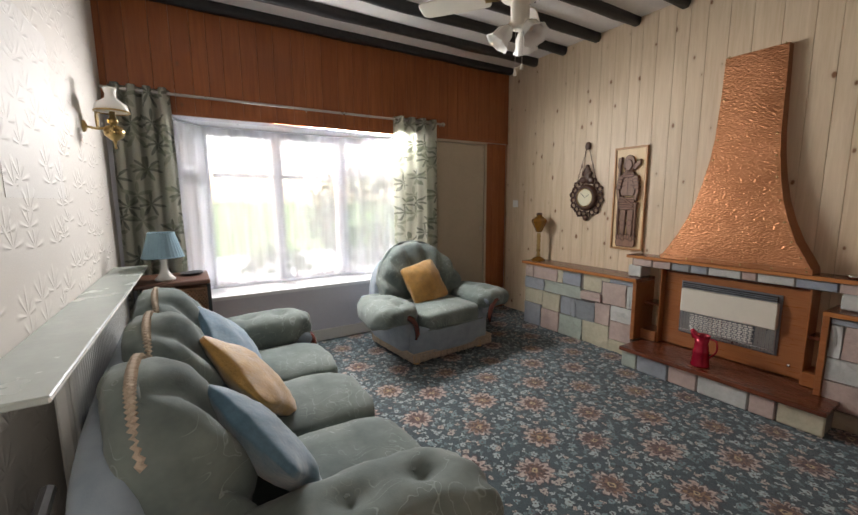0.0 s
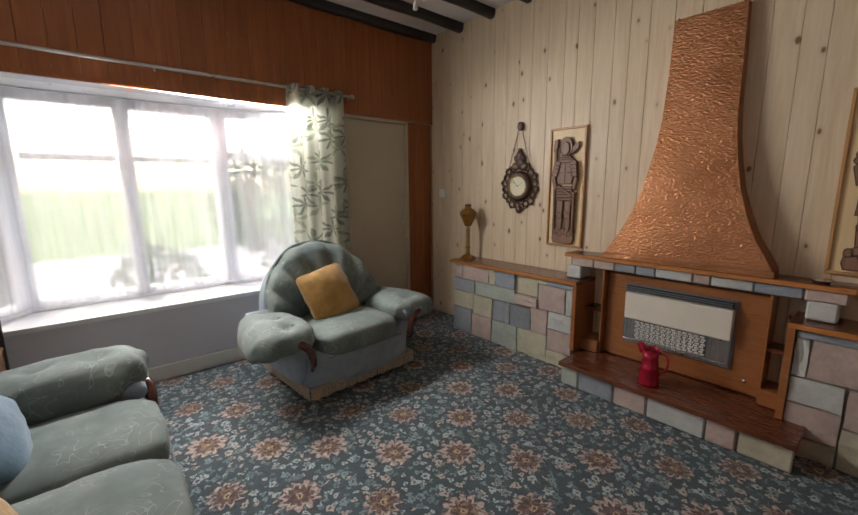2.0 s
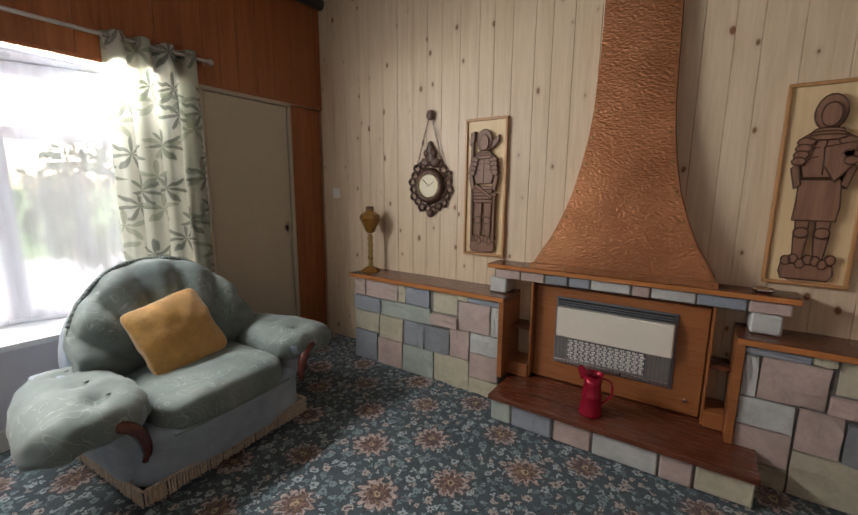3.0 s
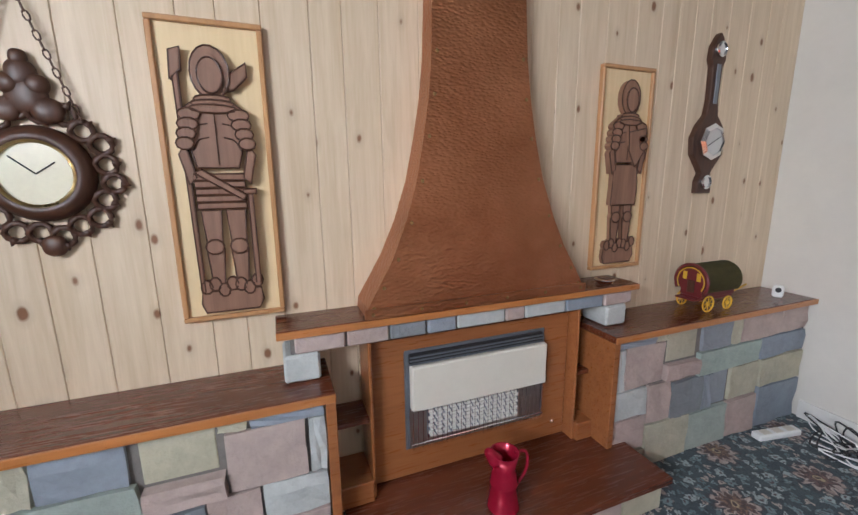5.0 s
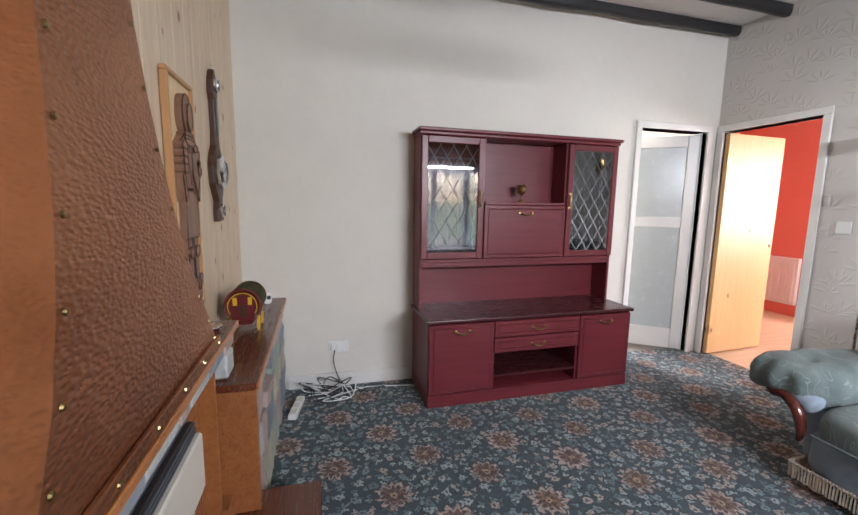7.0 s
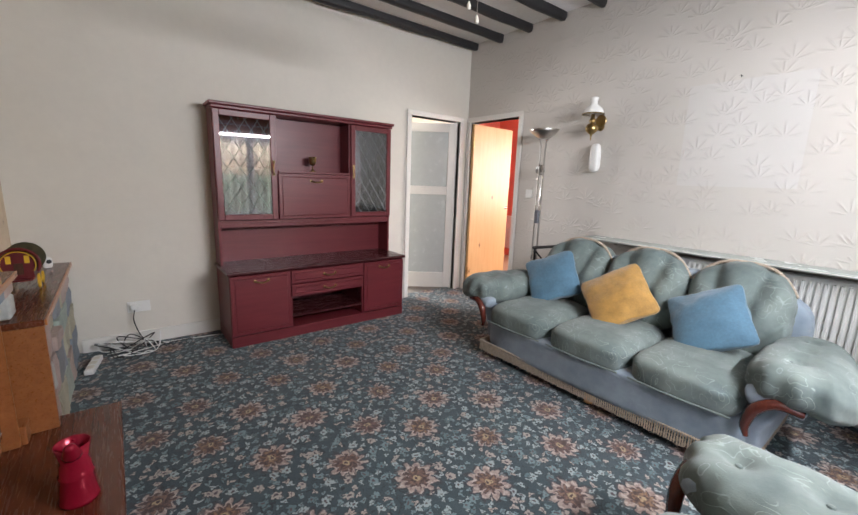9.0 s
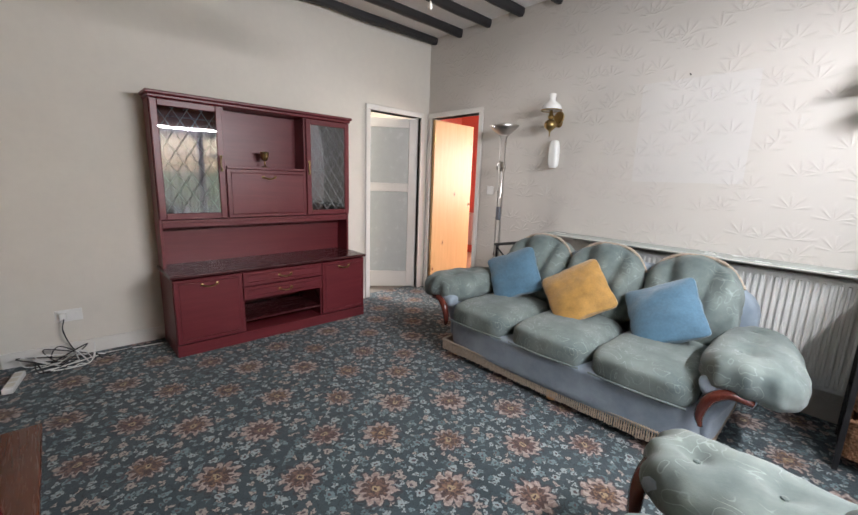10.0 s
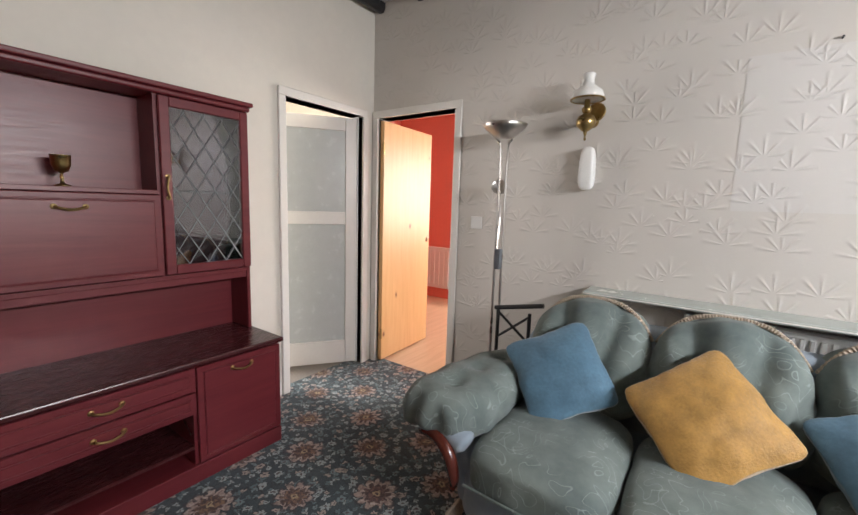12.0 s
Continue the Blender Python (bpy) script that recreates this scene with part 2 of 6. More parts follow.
    rust = m.mix(m.ramp(streak, (0.4, (0, 0, 0)), (0.55, (1, 1, 1))), m.mix(c.outputs[1], (0.25, 0.145, 0.08), (0.17, 0.095, 0.08)), (0.05, 0.028, 0.028))
    body = m.mix(m.n("MapRange", Value=m.math("MULTIPLY_ADD", pet, -0.07, d), i1=0.13, i2=0.10).outputs[0], cream, rust)
    petal_line = m.n("MapRange", Value=m.math("ABSOLUTE", m.math("SUBTRACT", d, m.math("MULTIPLY_ADD", pet, 0.07, 0.115))), i1=0.018, i2=0.008).outputs[0]
    body = m.mix(m.math("MULTIPLY", petal_line, 0.8), body, (0.045, 0.025, 0.028))
    body = m.mix(m.n("MapRange", Value=d, i1=0.055, i2=0.04).outputs[0], body, (0.36, 0.27, 0.16))
    body = m.mix(m.n("MapRange", Value=d, i1=0.028, i2=0.02).outputs[0], body, (0.06, 0.035, 0.035))
    col = m.mix(inside, col, body)
    m.bump(grain, 0.5, 0.004)
    return m.done(col, 0.95, 0, Sheen_Weight=0.12, Sheen_Roughness=0.6)


def wallpaper_material(name, color):
    """Painted paper embossed with sprays of thin leaves."""
    m = Nodes(name)
    p = m.world()
    s = m.n("SeparateXYZ", Vector=p)
    q = m.n("CombineXYZ", X=m.math("ADD", s.outputs[0], s.outputs[1]), Y=s.outputs[2]).outputs[0]
    hs = []
    for sc, ofs in ((5.2, 0.0), (4.1, 3.7)):
        qq = m.vec("ADD", q, (ofs, ofs * 1.3, 0))
        v = m.n("TexVoronoi", Vector=qq, Scale=sc, Randomness=0.8)
        v.voronoi_dimensions = "2D"
        d = m.vec("SUBTRACT", qq, v.outputs["Position"])
        e = m.n("SeparateXYZ", Vector=d)
        ang = m.math("ARCTAN2", e.outputs[0], e.outputs[1])
        rr = m.vec("LENGTH", m.vec("MULTIPLY", d, (1, 1, 0)))
        spokes = m.math("POWER", m.math("ABSOLUTE", m.math("COSINE", m.math("MULTIPLY", ang, 4.5))), 9.0)
        upw = m.n("MapRange", Value=m.math("ABSOLUTE", ang), i1=2.0, i2=1.5).outputs[0]
        reach = m.n("MapRange", Value=rr, i1=0.11, i2=0.07).outputs[0]
        inner = m.n("MapRange", Value=rr, i1=0.012, i2=0.03).outputs[0]
        hs.append(m.math("MULTIPLY", m.math("MULTIPLY", spokes, upw), m.math("MULTIPLY", reach, inner)))
    h = m.math("MAXIMUM", *hs)
    tex = m.noise(120, 3, 0.6, p)
    big = m.noise(1.6, 3, 0.5, p)
    col = m.ramp(big, (0.3, tuple(c * 0.94 for c in color)), (0.7, color))
    m.bump(m.math("ADD", h, m.math("MULTIPLY", tex, 0.12)), 0.5, 0.006)
    return m.done(col, 0.62)


def velvet_material(name, dark, light, motif=0.5):
    m = Nodes(name)
    p = m.tc.outputs["Object"]
    nap = m.noise(5, 4, 0.6, p)
    grain = m.noise(180, 2, 0.5, p)
    col = m.ramp(nap, (0.3, dark), (0.7, light))
    leaf = m.noise(9, 0, 0.4, p, 2.2)
    line = m.n("MapRange", Value=m.math("ABSOLUTE", m.math("SUBTRACT", leaf, 0.5)), i1=0.022, i2=0.008).outputs[0]
    gate = m.n("MapRange", Value=m.noise(4, 1, 0.5, p), i1=0.48, i2=0.55).outputs[0]
    lw = m.math("MULTIPLY", m.math("MULTIPLY", line, gate), motif)
    col = m.mix(lw, col, tuple(min(1, c * 1.9) for c in light))
    m.bump(m.math("ADD", m.math("MULTIPLY", grain, 0.3), lw), 0.4, 0.004)
    return m.done(col, 0.85, 0, Sheen_Weight=0.15, Sheen_Roughness=0.6, Specular_IOR_Level=0.2)


def copper_material():
    m = Nodes("hammered copper")
    p = m.world()
    q = m.scaled(1, 0.75, 1.5, vector=p)
    wv = m.noise(3, 2, 0.5, p)
    v = m.n("TexVoronoi", Vector=m.vec("ADD", q, m.vec("MULTIPLY", (0, 0.05, 0.05), (1, 1, 1))), Scale=85.0)
    v.feature = "SMOOTH_F1"
    tarn = m.noise(2.2, 5, 0.6, p)
    col = m.ramp(tarn, (0.3, (0.33, 0.135, 0.06)), (0.65, (0.50, 0.225, 0.11)))
    m.bump(m.math("ADD", v.outputs["Distance"], m.math("MULTIPLY", wv, 0.2)), 0.6, 0.007)
    return m.done(col, m.math("MULTIPLY_ADD", tarn, 0.25, 0.27), 0.85)


def stone_material(name, color):
    m = Nodes(name)
    p = m.world()
    rnd = m.rand()
    big = m.noise(7, 5, 0.6, p)
    f = m.noise(34, 6, 0.7, p)
    col = m.ramp(m.math("ADD", m.math("MULTIPLY", big, 0.6), m.math("MULTIPLY", f, 0.4)), (0.3, tuple(c * 0.72 for c in color)), (0.7, tuple(min(1, c * 1.18) for c in color)))
    col = m.mix(m.math("MULTIPLY", rnd, 0.25), col, (0.34, 0.31, 0.27))
    m.bump(m.math("ADD", m.math("MULTIPLY", f, 0.4), big), 0.9, 0.016)
    return m.done(col, 0.7)


def printed_curtain():
    m = Nodes("leaf print curtain")
    s = m.n("SeparateXYZ", Vector=m.tc.outputs["Object"])
    u = m.n("CombineXYZ", X=s.outputs[0], Y=s.outputs[2]).outputs[0]
    masks = []
    for sc, ofs, k in ((5.0, 0.0, 3.5), (4.2, 2.3, 2.5)):
        qq = m.vec("ADD", u, (ofs, ofs, 0))
        v = m.n("TexVoronoi", Vector=qq, Scale=sc, Randomness=0.7)
        v.voronoi_dimensions = "2D"
        d = m.vec("SUBTRACT", qq, v.outputs["Position"])
        e = m.n("SeparateXYZ", Vector=d)
        ang = m.math("ARCTAN2", e.outputs[0], e.outputs[1])
        rr = m.vec("LENGTH", d)
        lobes = m.math("POWER", m.math("ABSOLUTE", m.math("COSINE", m.math("MULTIPLY", ang, k))), 2.5)
        masks.append(m.n("MapRange", Value=m.math("SUBTRACT", m.math("MULTIPLY", lobes, 0.10), rr), i1=-0.002, i2=0.006).outputs[0])
    weave = m.noise(300, 2)
    block = m.n("TexBrick", Vector=u, Scale=3.0)
    block.inputs["Mortar Size"].default_value = 0.0
    back = m.mix(m.math("MULTIPLY", weave, 0.5), (0.70, 0.70, 0.62), (0.56, 0.57, 0.50))
    col = m.mix(m.math("MULTIPLY", masks[0], 0.85), back, (0.24, 0.26, 0.22))
    col = m.mix(m.math("MULTIPLY", masks[1], 0.7), col, (0.36, 0.39, 0.30))
    m.bump(weave, 0.2, 0.002)
    m.done(col, 0.9)
    tr = m.n("BsdfTranslucent", Color=col)
    mx = m.n("MixShader", Fac=0.38, i1=m.bsdf.outputs[0], i2=tr.outputs[0])
    m.t.links.new(mx.outputs[0], m.t.nodes["Material Output"].inputs["Surface"])
    return m.m


def net_material():
    m = Nodes("white net")
    weave = m.noise(500, 1)
    fold = m.noise(2.0, 3, 0.5, m.scaled(8, 8, 0.6))
    tr = m.n("BsdfTransparent", Color=(0.97, 0.98, 1.0, 1))
    di = m.n("BsdfTranslucent", Color=(0.86, 0.88, 0.95, 1))
    df = m.n("BsdfDiffuse", Color=(0.86, 0.88, 0.94, 1))
    a = m.n("MixShader", Fac=0.8, i1=di.outputs[0], i2=df.outputs[0])
    b = m.n("MixShader", Fac=m.math("ADD", m.math("MULTIPLY", fold, 0.35), 0.38), i1=tr.outputs[0], i2=a.outputs[0])
    m.t.links.new(b.outputs[0], m.t.nodes["Material Output"].inputs["Surface"])
    return m.m


def glass_material(name, color=(1, 1, 1), rough=0.0, ior=1.5):
    m = Nodes(name)
    tr = m.n("BsdfTransparent", Color=(*color, 1))
    gl = m.n("BsdfGlossy", Color=(1, 1, 1, 1), Roughness=rough)
    fr = m.n("Fresnel", IOR=ior)
    mx = m.n("MixShader", Fac=fr.outputs[0], i1=tr.outputs[0], i2=gl.outputs[0])
    m.t.links.new(mx.outputs[0], m.t.nodes["Material Output"].inputs["Surface"])
    return m.m


CARPET = carpet_material()
PINE = wood("knotty pine cladding", (0.55, 0.42, 0.275), (0.70, 0.57, 0.415), 0.5, knots=0.8, per_piece=0.10)
REDWOOD = wood("red stained cladding", (0.24, 0.068, 0.020), (0.40, 0.128, 0.040), 0.36, knots=0.05, per_piece=0.45)
SHELFWOOD = wood("sapele shelf", (0.085, 0.022, 0.010), (0.155, 0.044, 0.019), 0.26, axis="y", per_piece=0.1, coat=0.3)
EDGEWOOD = wood("orange varnished edge", (0.36, 0.13, 0.035), (0.50, 0.20, 0.06), 0.3, axis="y", coat=0.3)
FIREWOOD = wood("teak surround", (0.24, 0.082, 0.025), (0.36, 0.135, 0.045), 0.3, axis="y", coat=0.2)
MAHOG = wood("mahogany foil", (0.115, 0.014, 0.020), (0.165, 0.024, 0.030), 0.36, axis="x", per_piece=0.1)
DARKMAHOG = wood("mahogany top", (0.045, 0.010, 0.012), (0.075, 0.016, 0.018), 0.26, axis="x")
PINEDOOR = wood("clear pine door", (0.62, 0.36, 0.15), (0.74, 0.47, 0.22), 0.4, knots=0.12)
CARVED = wood("carved brown relief", (0.17, 0.085, 0.052), (0.31, 0.165, 0.105), 0.5)
PALEPANEL = wood("pale picture panel", (0.66, 0.49, 0.27), (0.76, 0.59, 0.35), 0.5)
PICFRAME = wood("honey picture frame", (0.40, 0.20, 0.08), (0.52, 0.28, 0.12), 0.4)
DARKCARVE = wood("dark carved oak", (0.045, 0.018, 0.010), (0.10, 0.042, 0.022), 0.45)
OLDCHEST = wood("worn brown chest", (0.06, 0.024, 0.014), (0.14, 0.06, 0.035), 0.5, axis="x")
WICKER = plain("brown wicker", (0.23, 0.115, 0.06), 0.65, vary=0.35, scale=40, bump=0.5)
SCROLL = wood("polished scroll wood", (0.07, 0.012, 0.008), (0.14, 0.03, 0.018), 0.22, coat=0.5)
PAPER = wallpaper_material("embossed wallpaper", (0.61, 0.575, 0.535))
PLASTER = plain("cream painted wall", (0.69, 0.655, 0.59), 0.7, vary=0.04, scale=3, bump=0.05)
LILAC = plain("lilac painted wall", (0.66, 0.66, 0.72), 0.65, vary=0.04, scale=4)
CEIL = plain("white textured ceiling", (0.78, 0.77, 0.76), 0.8, vary=0.05, scale=30, bump=0.5)
BEAM = plain("black painted beam", (0.018, 0.017, 0.019), 0.5, vary=0.3, scale=14, bump=0.4)
GLOSSWHITE = plain("white gloss paint", (0.74, 0.72, 0.68), 0.32, vary=0.04, scale=6)
UPVC = plain("white window plastic", (0.80, 0.82, 0.86), 0.3, vary=0.02, scale=4, bump=0.01)
CUPDOOR = plain("drab cream door", (0.46, 0.40, 0.31), 0.45, vary=0.06, scale=4)
CORAL = plain("coral painted wall", (0.72, 0.20, 0.15), 0.6, vary=0.04, scale=3)
HALLPAPER = plain("beige hall paper", (0.52, 0.45, 0.36), 0.7, vary=0.05, scale=4)
HALLCARPET = plain("grey brown hall carpet", (0.22, 0.20, 0.18), 0.95, vary=0.2, scale=60, bump=0.5)
KITCHENFLOOR = wood("light laminate floor", (0.50, 0.33, 0.20), (0.62, 0.43, 0.28), 0.35, axis="x")
COPPER = copper_material()
MORTAR = plain("dark mortar", (0.17, 0.155, 0.14), 0.9, vary=0.2, scale=40, bump=0.6)
STONES = {
    "p": stone_material("pink slate", (0.47, 0.36, 0.32)), "b": stone_material("blue grey slate", (0.25, 0.29, 0.34)),
    "g": stone_material("green slate", (0.36, 0.43, 0.38)), "y": stone_material("buff slate", (0.48, 0.45, 0.33)),
    "d": stone_material("dark slate", (0.20, 0.22, 0.24)), "l": stone_material("pale grey slate", (0.50, 0.52, 0.50)),
}
VELVET = velvet_material("sage green velvet", (0.088, 0.118, 0.116), (0.20, 0.24, 0.225), 0.45)
VELVETBLUE = velvet_material("blue grey velvet", (0.20, 0.25, 0.30), (0.31, 0.37, 0.43), 0.05)
FRINGE = plain("beige fringe", (0.46, 0.38, 0.30), 0.9, vary=0.3, scale=60, bump=0.4)
BLUECUSH = plain("blue velour", (0.075, 0.17, 0.25), 0.75, vary=0.25, scale=9, bump=0.6, Sheen_Weight=0.5)
TEALCUSH = plain("dark teal velour", (0.03, 0.07, 0.095), 0.75, vary=0.22, scale=10, Sheen_Weight=0.4)
MUSTARD = plain("mustard crushed velour", (0.43, 0.23, 0.05), 0.6, vary=0.3, scale=16, bump=0.9, Sheen_Weight=0.5)
CURTAIN = printed_curtain()
NET = net_material()
GLASS = glass_material("window glass")
SMOKED = glass_material("cabinet glass", (0.62, 0.62, 0.66), 0.02, 2.1)
BRASS = plain("aged brass", (0.40, 0.28, 0.12), 0.3, 1.0, vary=0.2)
STEEL = plain("brushed steel", (0.52, 0.50, 0.48), 0.3, 1.0, vary=0.08)
CHROME = plain("bright chrome", (0.75, 0.76, 0.78), 0.14, 1.0, vary=0.03, bump=0.01)
OPAL = plain("opal white glass", (0.80, 0.79, 0.76), 0.15, vary=0.02, bump=0.01)
WHITEPLASTIC = plain("white plastic", (0.78, 0.78, 0.76), 0.4, vary=0.03)
BLACKPLASTIC = plain("black plastic", (0.02, 0.02, 0.022), 0.45, vary=0.2)
CREAMENAMEL = plain("cream enamel", (0.66, 0.62, 0.53), 0.35, vary=0.03)
FIREGREY = plain("fire grey metal", (0.20, 0.22, 0.25), 0.35, 0.6, vary=0.15)
CERAMIC = plain("white fire ceramic", (0.75, 0.73, 0.68), 0.7, vary=0.05)
REDTIN = plain("red enamelled jug", (0.34, 0.008, 0.03), 0.2, 0.35, vary=0.12)
BLUESHADE = plain("pale blue pleated shade", (0.19, 0.30, 0.36), 0.8, vary=0.08, scale=20)
AMBER = plain("amber glass", (0.26, 0.12, 0.02), 0.2, vary=0.25, Transmission_Weight=0.3)
RADWHITE = plain("radiator enamel", (0.70, 0.70, 0.68), 0.35, vary=0.03)
MARBLE = plain("grey green painted shelf", (0.42, 0.46, 0.43), 0.25, vary=0.08, scale=5)
OLIVE = plain("olive canvas", (0.11, 0.095, 0.035), 0.75, vary=0.2, scale=20)
MAROON = plain("maroon paint", (0.13, 0.015, 0.018), 0.4, vary=0.15)
YELLOW = plain("yellow paint", (0.66, 0.40, 0.03), 0.4, vary=0.1)
LEAD = plain("lead strip", (0.20, 0.20, 0.21), 0.4, 0.8)

# ---- the room's structure ----
XS0, XS1, XF, YW, CEILZ = 1.06, 1.17, 5.04, 4.56, 2.88
SKEW = -0.02


def cab_y(x):
    """The rear wall is a little out of square."""
    return 0.19 + SKEW * (x - 1.1)


def sofa_x(y):
    return XS0 + (XS1 - XS0) * y / YW


floor = part("floor", box(1.0, 5.2, 0.07, 4.75, -0.1, 0.0), CARPET)
tagged(floor, "blue teal carpet with rust and cream flowers", "carpet", kind="structure")
bm = box(0.88, 5.2, -0.2, 4.75, CEILZ, CEILZ + 0.12)
tagged(part("ceiling", bm, CEIL), "white textured ceiling between black beams", "ceiling", kind="structure")

# fireplace wall with pine boards
wall = tagged(part("wall_east", box(XF + 0.012, XF + 0.15, -0.2, 4.9, -0.1, CEILZ), PICFRAME), "knotty pine board cladding", "wall", kind="structure")
random.seed(4)
y = 0.0
boards = []
while y < YW:
    w = random.choice((0.105, 0.125, 0.145, 0.145, 0.165))
    boards.append((y, min(y + w, YW)))
    y += w

# window wall: pieces round the bay opening and the cupboard door
BX0, BX1, BZ0, BZ1 = 1.56, 3.86, 0.55, 2.02
bm = box(0.9, BX0, YW, YW + 0.14, 0, CEILZ)
box(BX0, BX1, YW, YW + 0.14, 0, BZ0 - 0.03, bm=bm)
box(BX1, 3.98, YW, YW + 0.14, 0, CEILZ, bm=bm)
box(BX0, BX1, YW, YW + 0.14, BZ1, CEILZ, bm=bm)
box(3.98, 5.19, YW + 0.03, YW + 0.14, 0, CEILZ, bm=bm)
tagged(part("wall_north", bm, LILAC), "lilac painted wall with wood cladding over the window", "wall", kind="structure")

# sofa wall with the kitchen door opening
bm = bmesh.new()
DY0, DY1, DZ = 0.255, 0.985, 2.025


def slab(bm, y0, y1, z0, z1, t=0.12):
    own = bmesh.new()
    vs = [own.verts.new(c) for c in ((sofa_x(y0) - t, y0, z0), (sofa_x(y0), y0, z0), (sofa_x(y1), y1, z0), (sofa_x(y1) - t, y1, z0),
                                     (sofa_x(y0) - t, y0, z1), (sofa_x(y0), y0, z1), (sofa_x(y1), y1, z1), (sofa_x(y1) - t, y1, z1))]
    for q in ((0, 1, 2, 3), (4, 5, 6, 7), (0, 1, 5, 4), (1, 2, 6, 5), (2, 3, 7, 6), (3, 0, 4, 7)):
        own.faces.new([vs[i] for i in q])
    merge(bm, own)


slab(bm, -0.15, DY0, 0, CEILZ)
slab(bm, DY1, YW, 0, CEILZ)
slab(bm, DY0, DY1, DZ, CEILZ)
tagged(part("wall_west", bm, PAPER), "pale wallpaper embossed with leaf sprays", "wall", kind="structure")
# lighter ghost of a removed picture
bm = bmesh.new()
own = box(0, 0.0015, 2.58, 3.27, 1.37, 2.07)
merge(bm, own, pose(sofa_x(2.8) + 0.0006, 0, 0) @ Matrix.Translation((0, 0, 0)))
for v in bm.verts:
    v.co.x += sofa_x(v.co.y) - sofa_x(2.8)
PATCH = wallpaper_material("unfaded wallpaper", (0.63, 0.605, 0.58))
tagged(part("trim_patch", bm, PATCH), "paler unfaded square of wallpaper", "wall patch", kind="structure")

# rear wall with the hall door opening
bm = bmesh.new()
EX0, EX1 = 1.19, 1.885


def rear(bm, x0, x1, z0, z1, t=0.12):
    own = bmesh.new()
    vs = [own.verts.new(c) for c in ((x0, cab_y(x0) - t, z0), (x1, cab_y(x1) - t, z0), (x1, cab_y(x1), z0), (x0, cab_y(x0), z0),
                                     (x0, cab_y(x0) - t, z1), (x1, cab_y(x1) - t, z1), (x1, cab_y(x1), z1), (x0, cab_y(x0), z1))]
    for q in ((0, 1, 2, 3), (4, 5, 6, 7), (0, 1, 5, 4), (1, 2, 6, 5), (2, 3, 7, 6), (3, 0, 4, 7)):
        own.faces.new([vs[i] for i in q])
    merge(bm, own)


rear(bm, 0.88, EX0, 0, CEILZ)
rear(bm, EX1, 5.06, 0, CEILZ)
rear(bm, EX0, EX1, DZ, CEILZ)
tagged(part("wall_south", bm, PLASTER), "plain cream painted wall", "wall", kind="structure")
bm = bmesh.new()
rear(bm, EX1 + 0.07, 4.76, 0, 0.1, -0.015)
tagged(part("baseboard", bm, GLOSSWHITE), "white painted skirting board", "skirting", kind="structure")
tagged(part("baseboard", box(1.1, 3.9, YW - 0.016, YW - 0.001, 0, 0.11, 0.003), GLOSSWHITE), "white painted skirting board", "skirting", kind="structure")

# beams
random.seed(2)
for i in range(12):
    yb = 0.265 + i * 0.386
    bm = bmesh.new()
    n = 24
    rings = []
    for k in range(n + 1):
        x = 1.0 + (XF - 0.98) * k / n
        w = 0.036 + 0.006 * noise.noise(Vector((x * 2, i * 3.1, 0)))
        h = 0.07 + 0.012 * noise.noise(Vector((x * 2.3, i * 5.7, 4)))
        o = 0.006 * noise.noise(Vector((x * 1.1, i * 9.1, 8)))
        rings.append([bm.verts.new((x, yb + o + a * w, CEILZ - 0.001 - b * h)) for a, b in ((-1, 0), (-0.95, 0.6), (-0.55, 0.95), (0.55, 1), (0.95, 0.62), (1, 0))])
    for a, b in zip(rings, rings[1:]):
        for k in range(5):
            bm.faces.new((a[k], a[k + 1], b[k + 1], b[k]))
    bm.faces.new(rings[0])
    bm.faces.new(rings[-1])
    b_ = part("ceiling_beam", bm, BEAM, smooth=True)
    tagged(b_, "black painted rough timber beam across ceiling", "beam", "ceiling beams", "structure")

# ---- bay window ----
BAYY = 4.98
BP = ((BX0, YW + 0.14), (1.78, BAYY), (3.06, BAYY), (BX1, YW + 0.16))


def ngon_slab(points, z0, z1):
    bm = bmesh.new()
    lo = [bm.verts.new((x, y, z0)) for x, y in points]
    hi = [bm.verts.new((x, y, z1)) for x, y in points]
    bm.faces.new(lo[::-1])
    bm.faces.new(hi)
    n = len(points)
    for i in range(n):
        bm.faces.new((lo[i], lo[(i + 1) % n], hi[(i + 1) % n], hi[i]))
    return bm


deck = ((BX0, YW - 0.025), (BX1, YW - 0.025), (BX1, YW + 0.2), (3.10, BAYY + 0.08), (1.74, BAYY + 0.08), (BX0, YW + 0.18))
tagged(part("window_sill", ngon_slab(deck, BZ0 - 0.03, BZ0), UPVC), "deep white window board of the bay", "window sill", kind="structure")
tagged(part("window_soffit", ngon_slab(deck[2:] + ((BX0, YW + 0.141), (BX1, YW + 0.141)), BZ1 + 0.003, BZ1 + 0.08), UPVC), "white painted bay ceiling", "soffit", kind="structure")
tagged(part("wall_bay", ngon_slab(((BX0, YW + 0.145), (BX1, YW + 0.145)) + deck[2:], -0.1, BZ0 - 0.033), LILAC), "low wall under the bay window", "wall", kind="structure")
window = thing("window_1", pose(0, 0, 0), "white framed bay window with net curtain", "window", kind="structure")


def post(x, y, r=0.055):
    return box(x - r, x + r, y - 0.035, y + 0.035, BZ0, BZ1, 0.008)


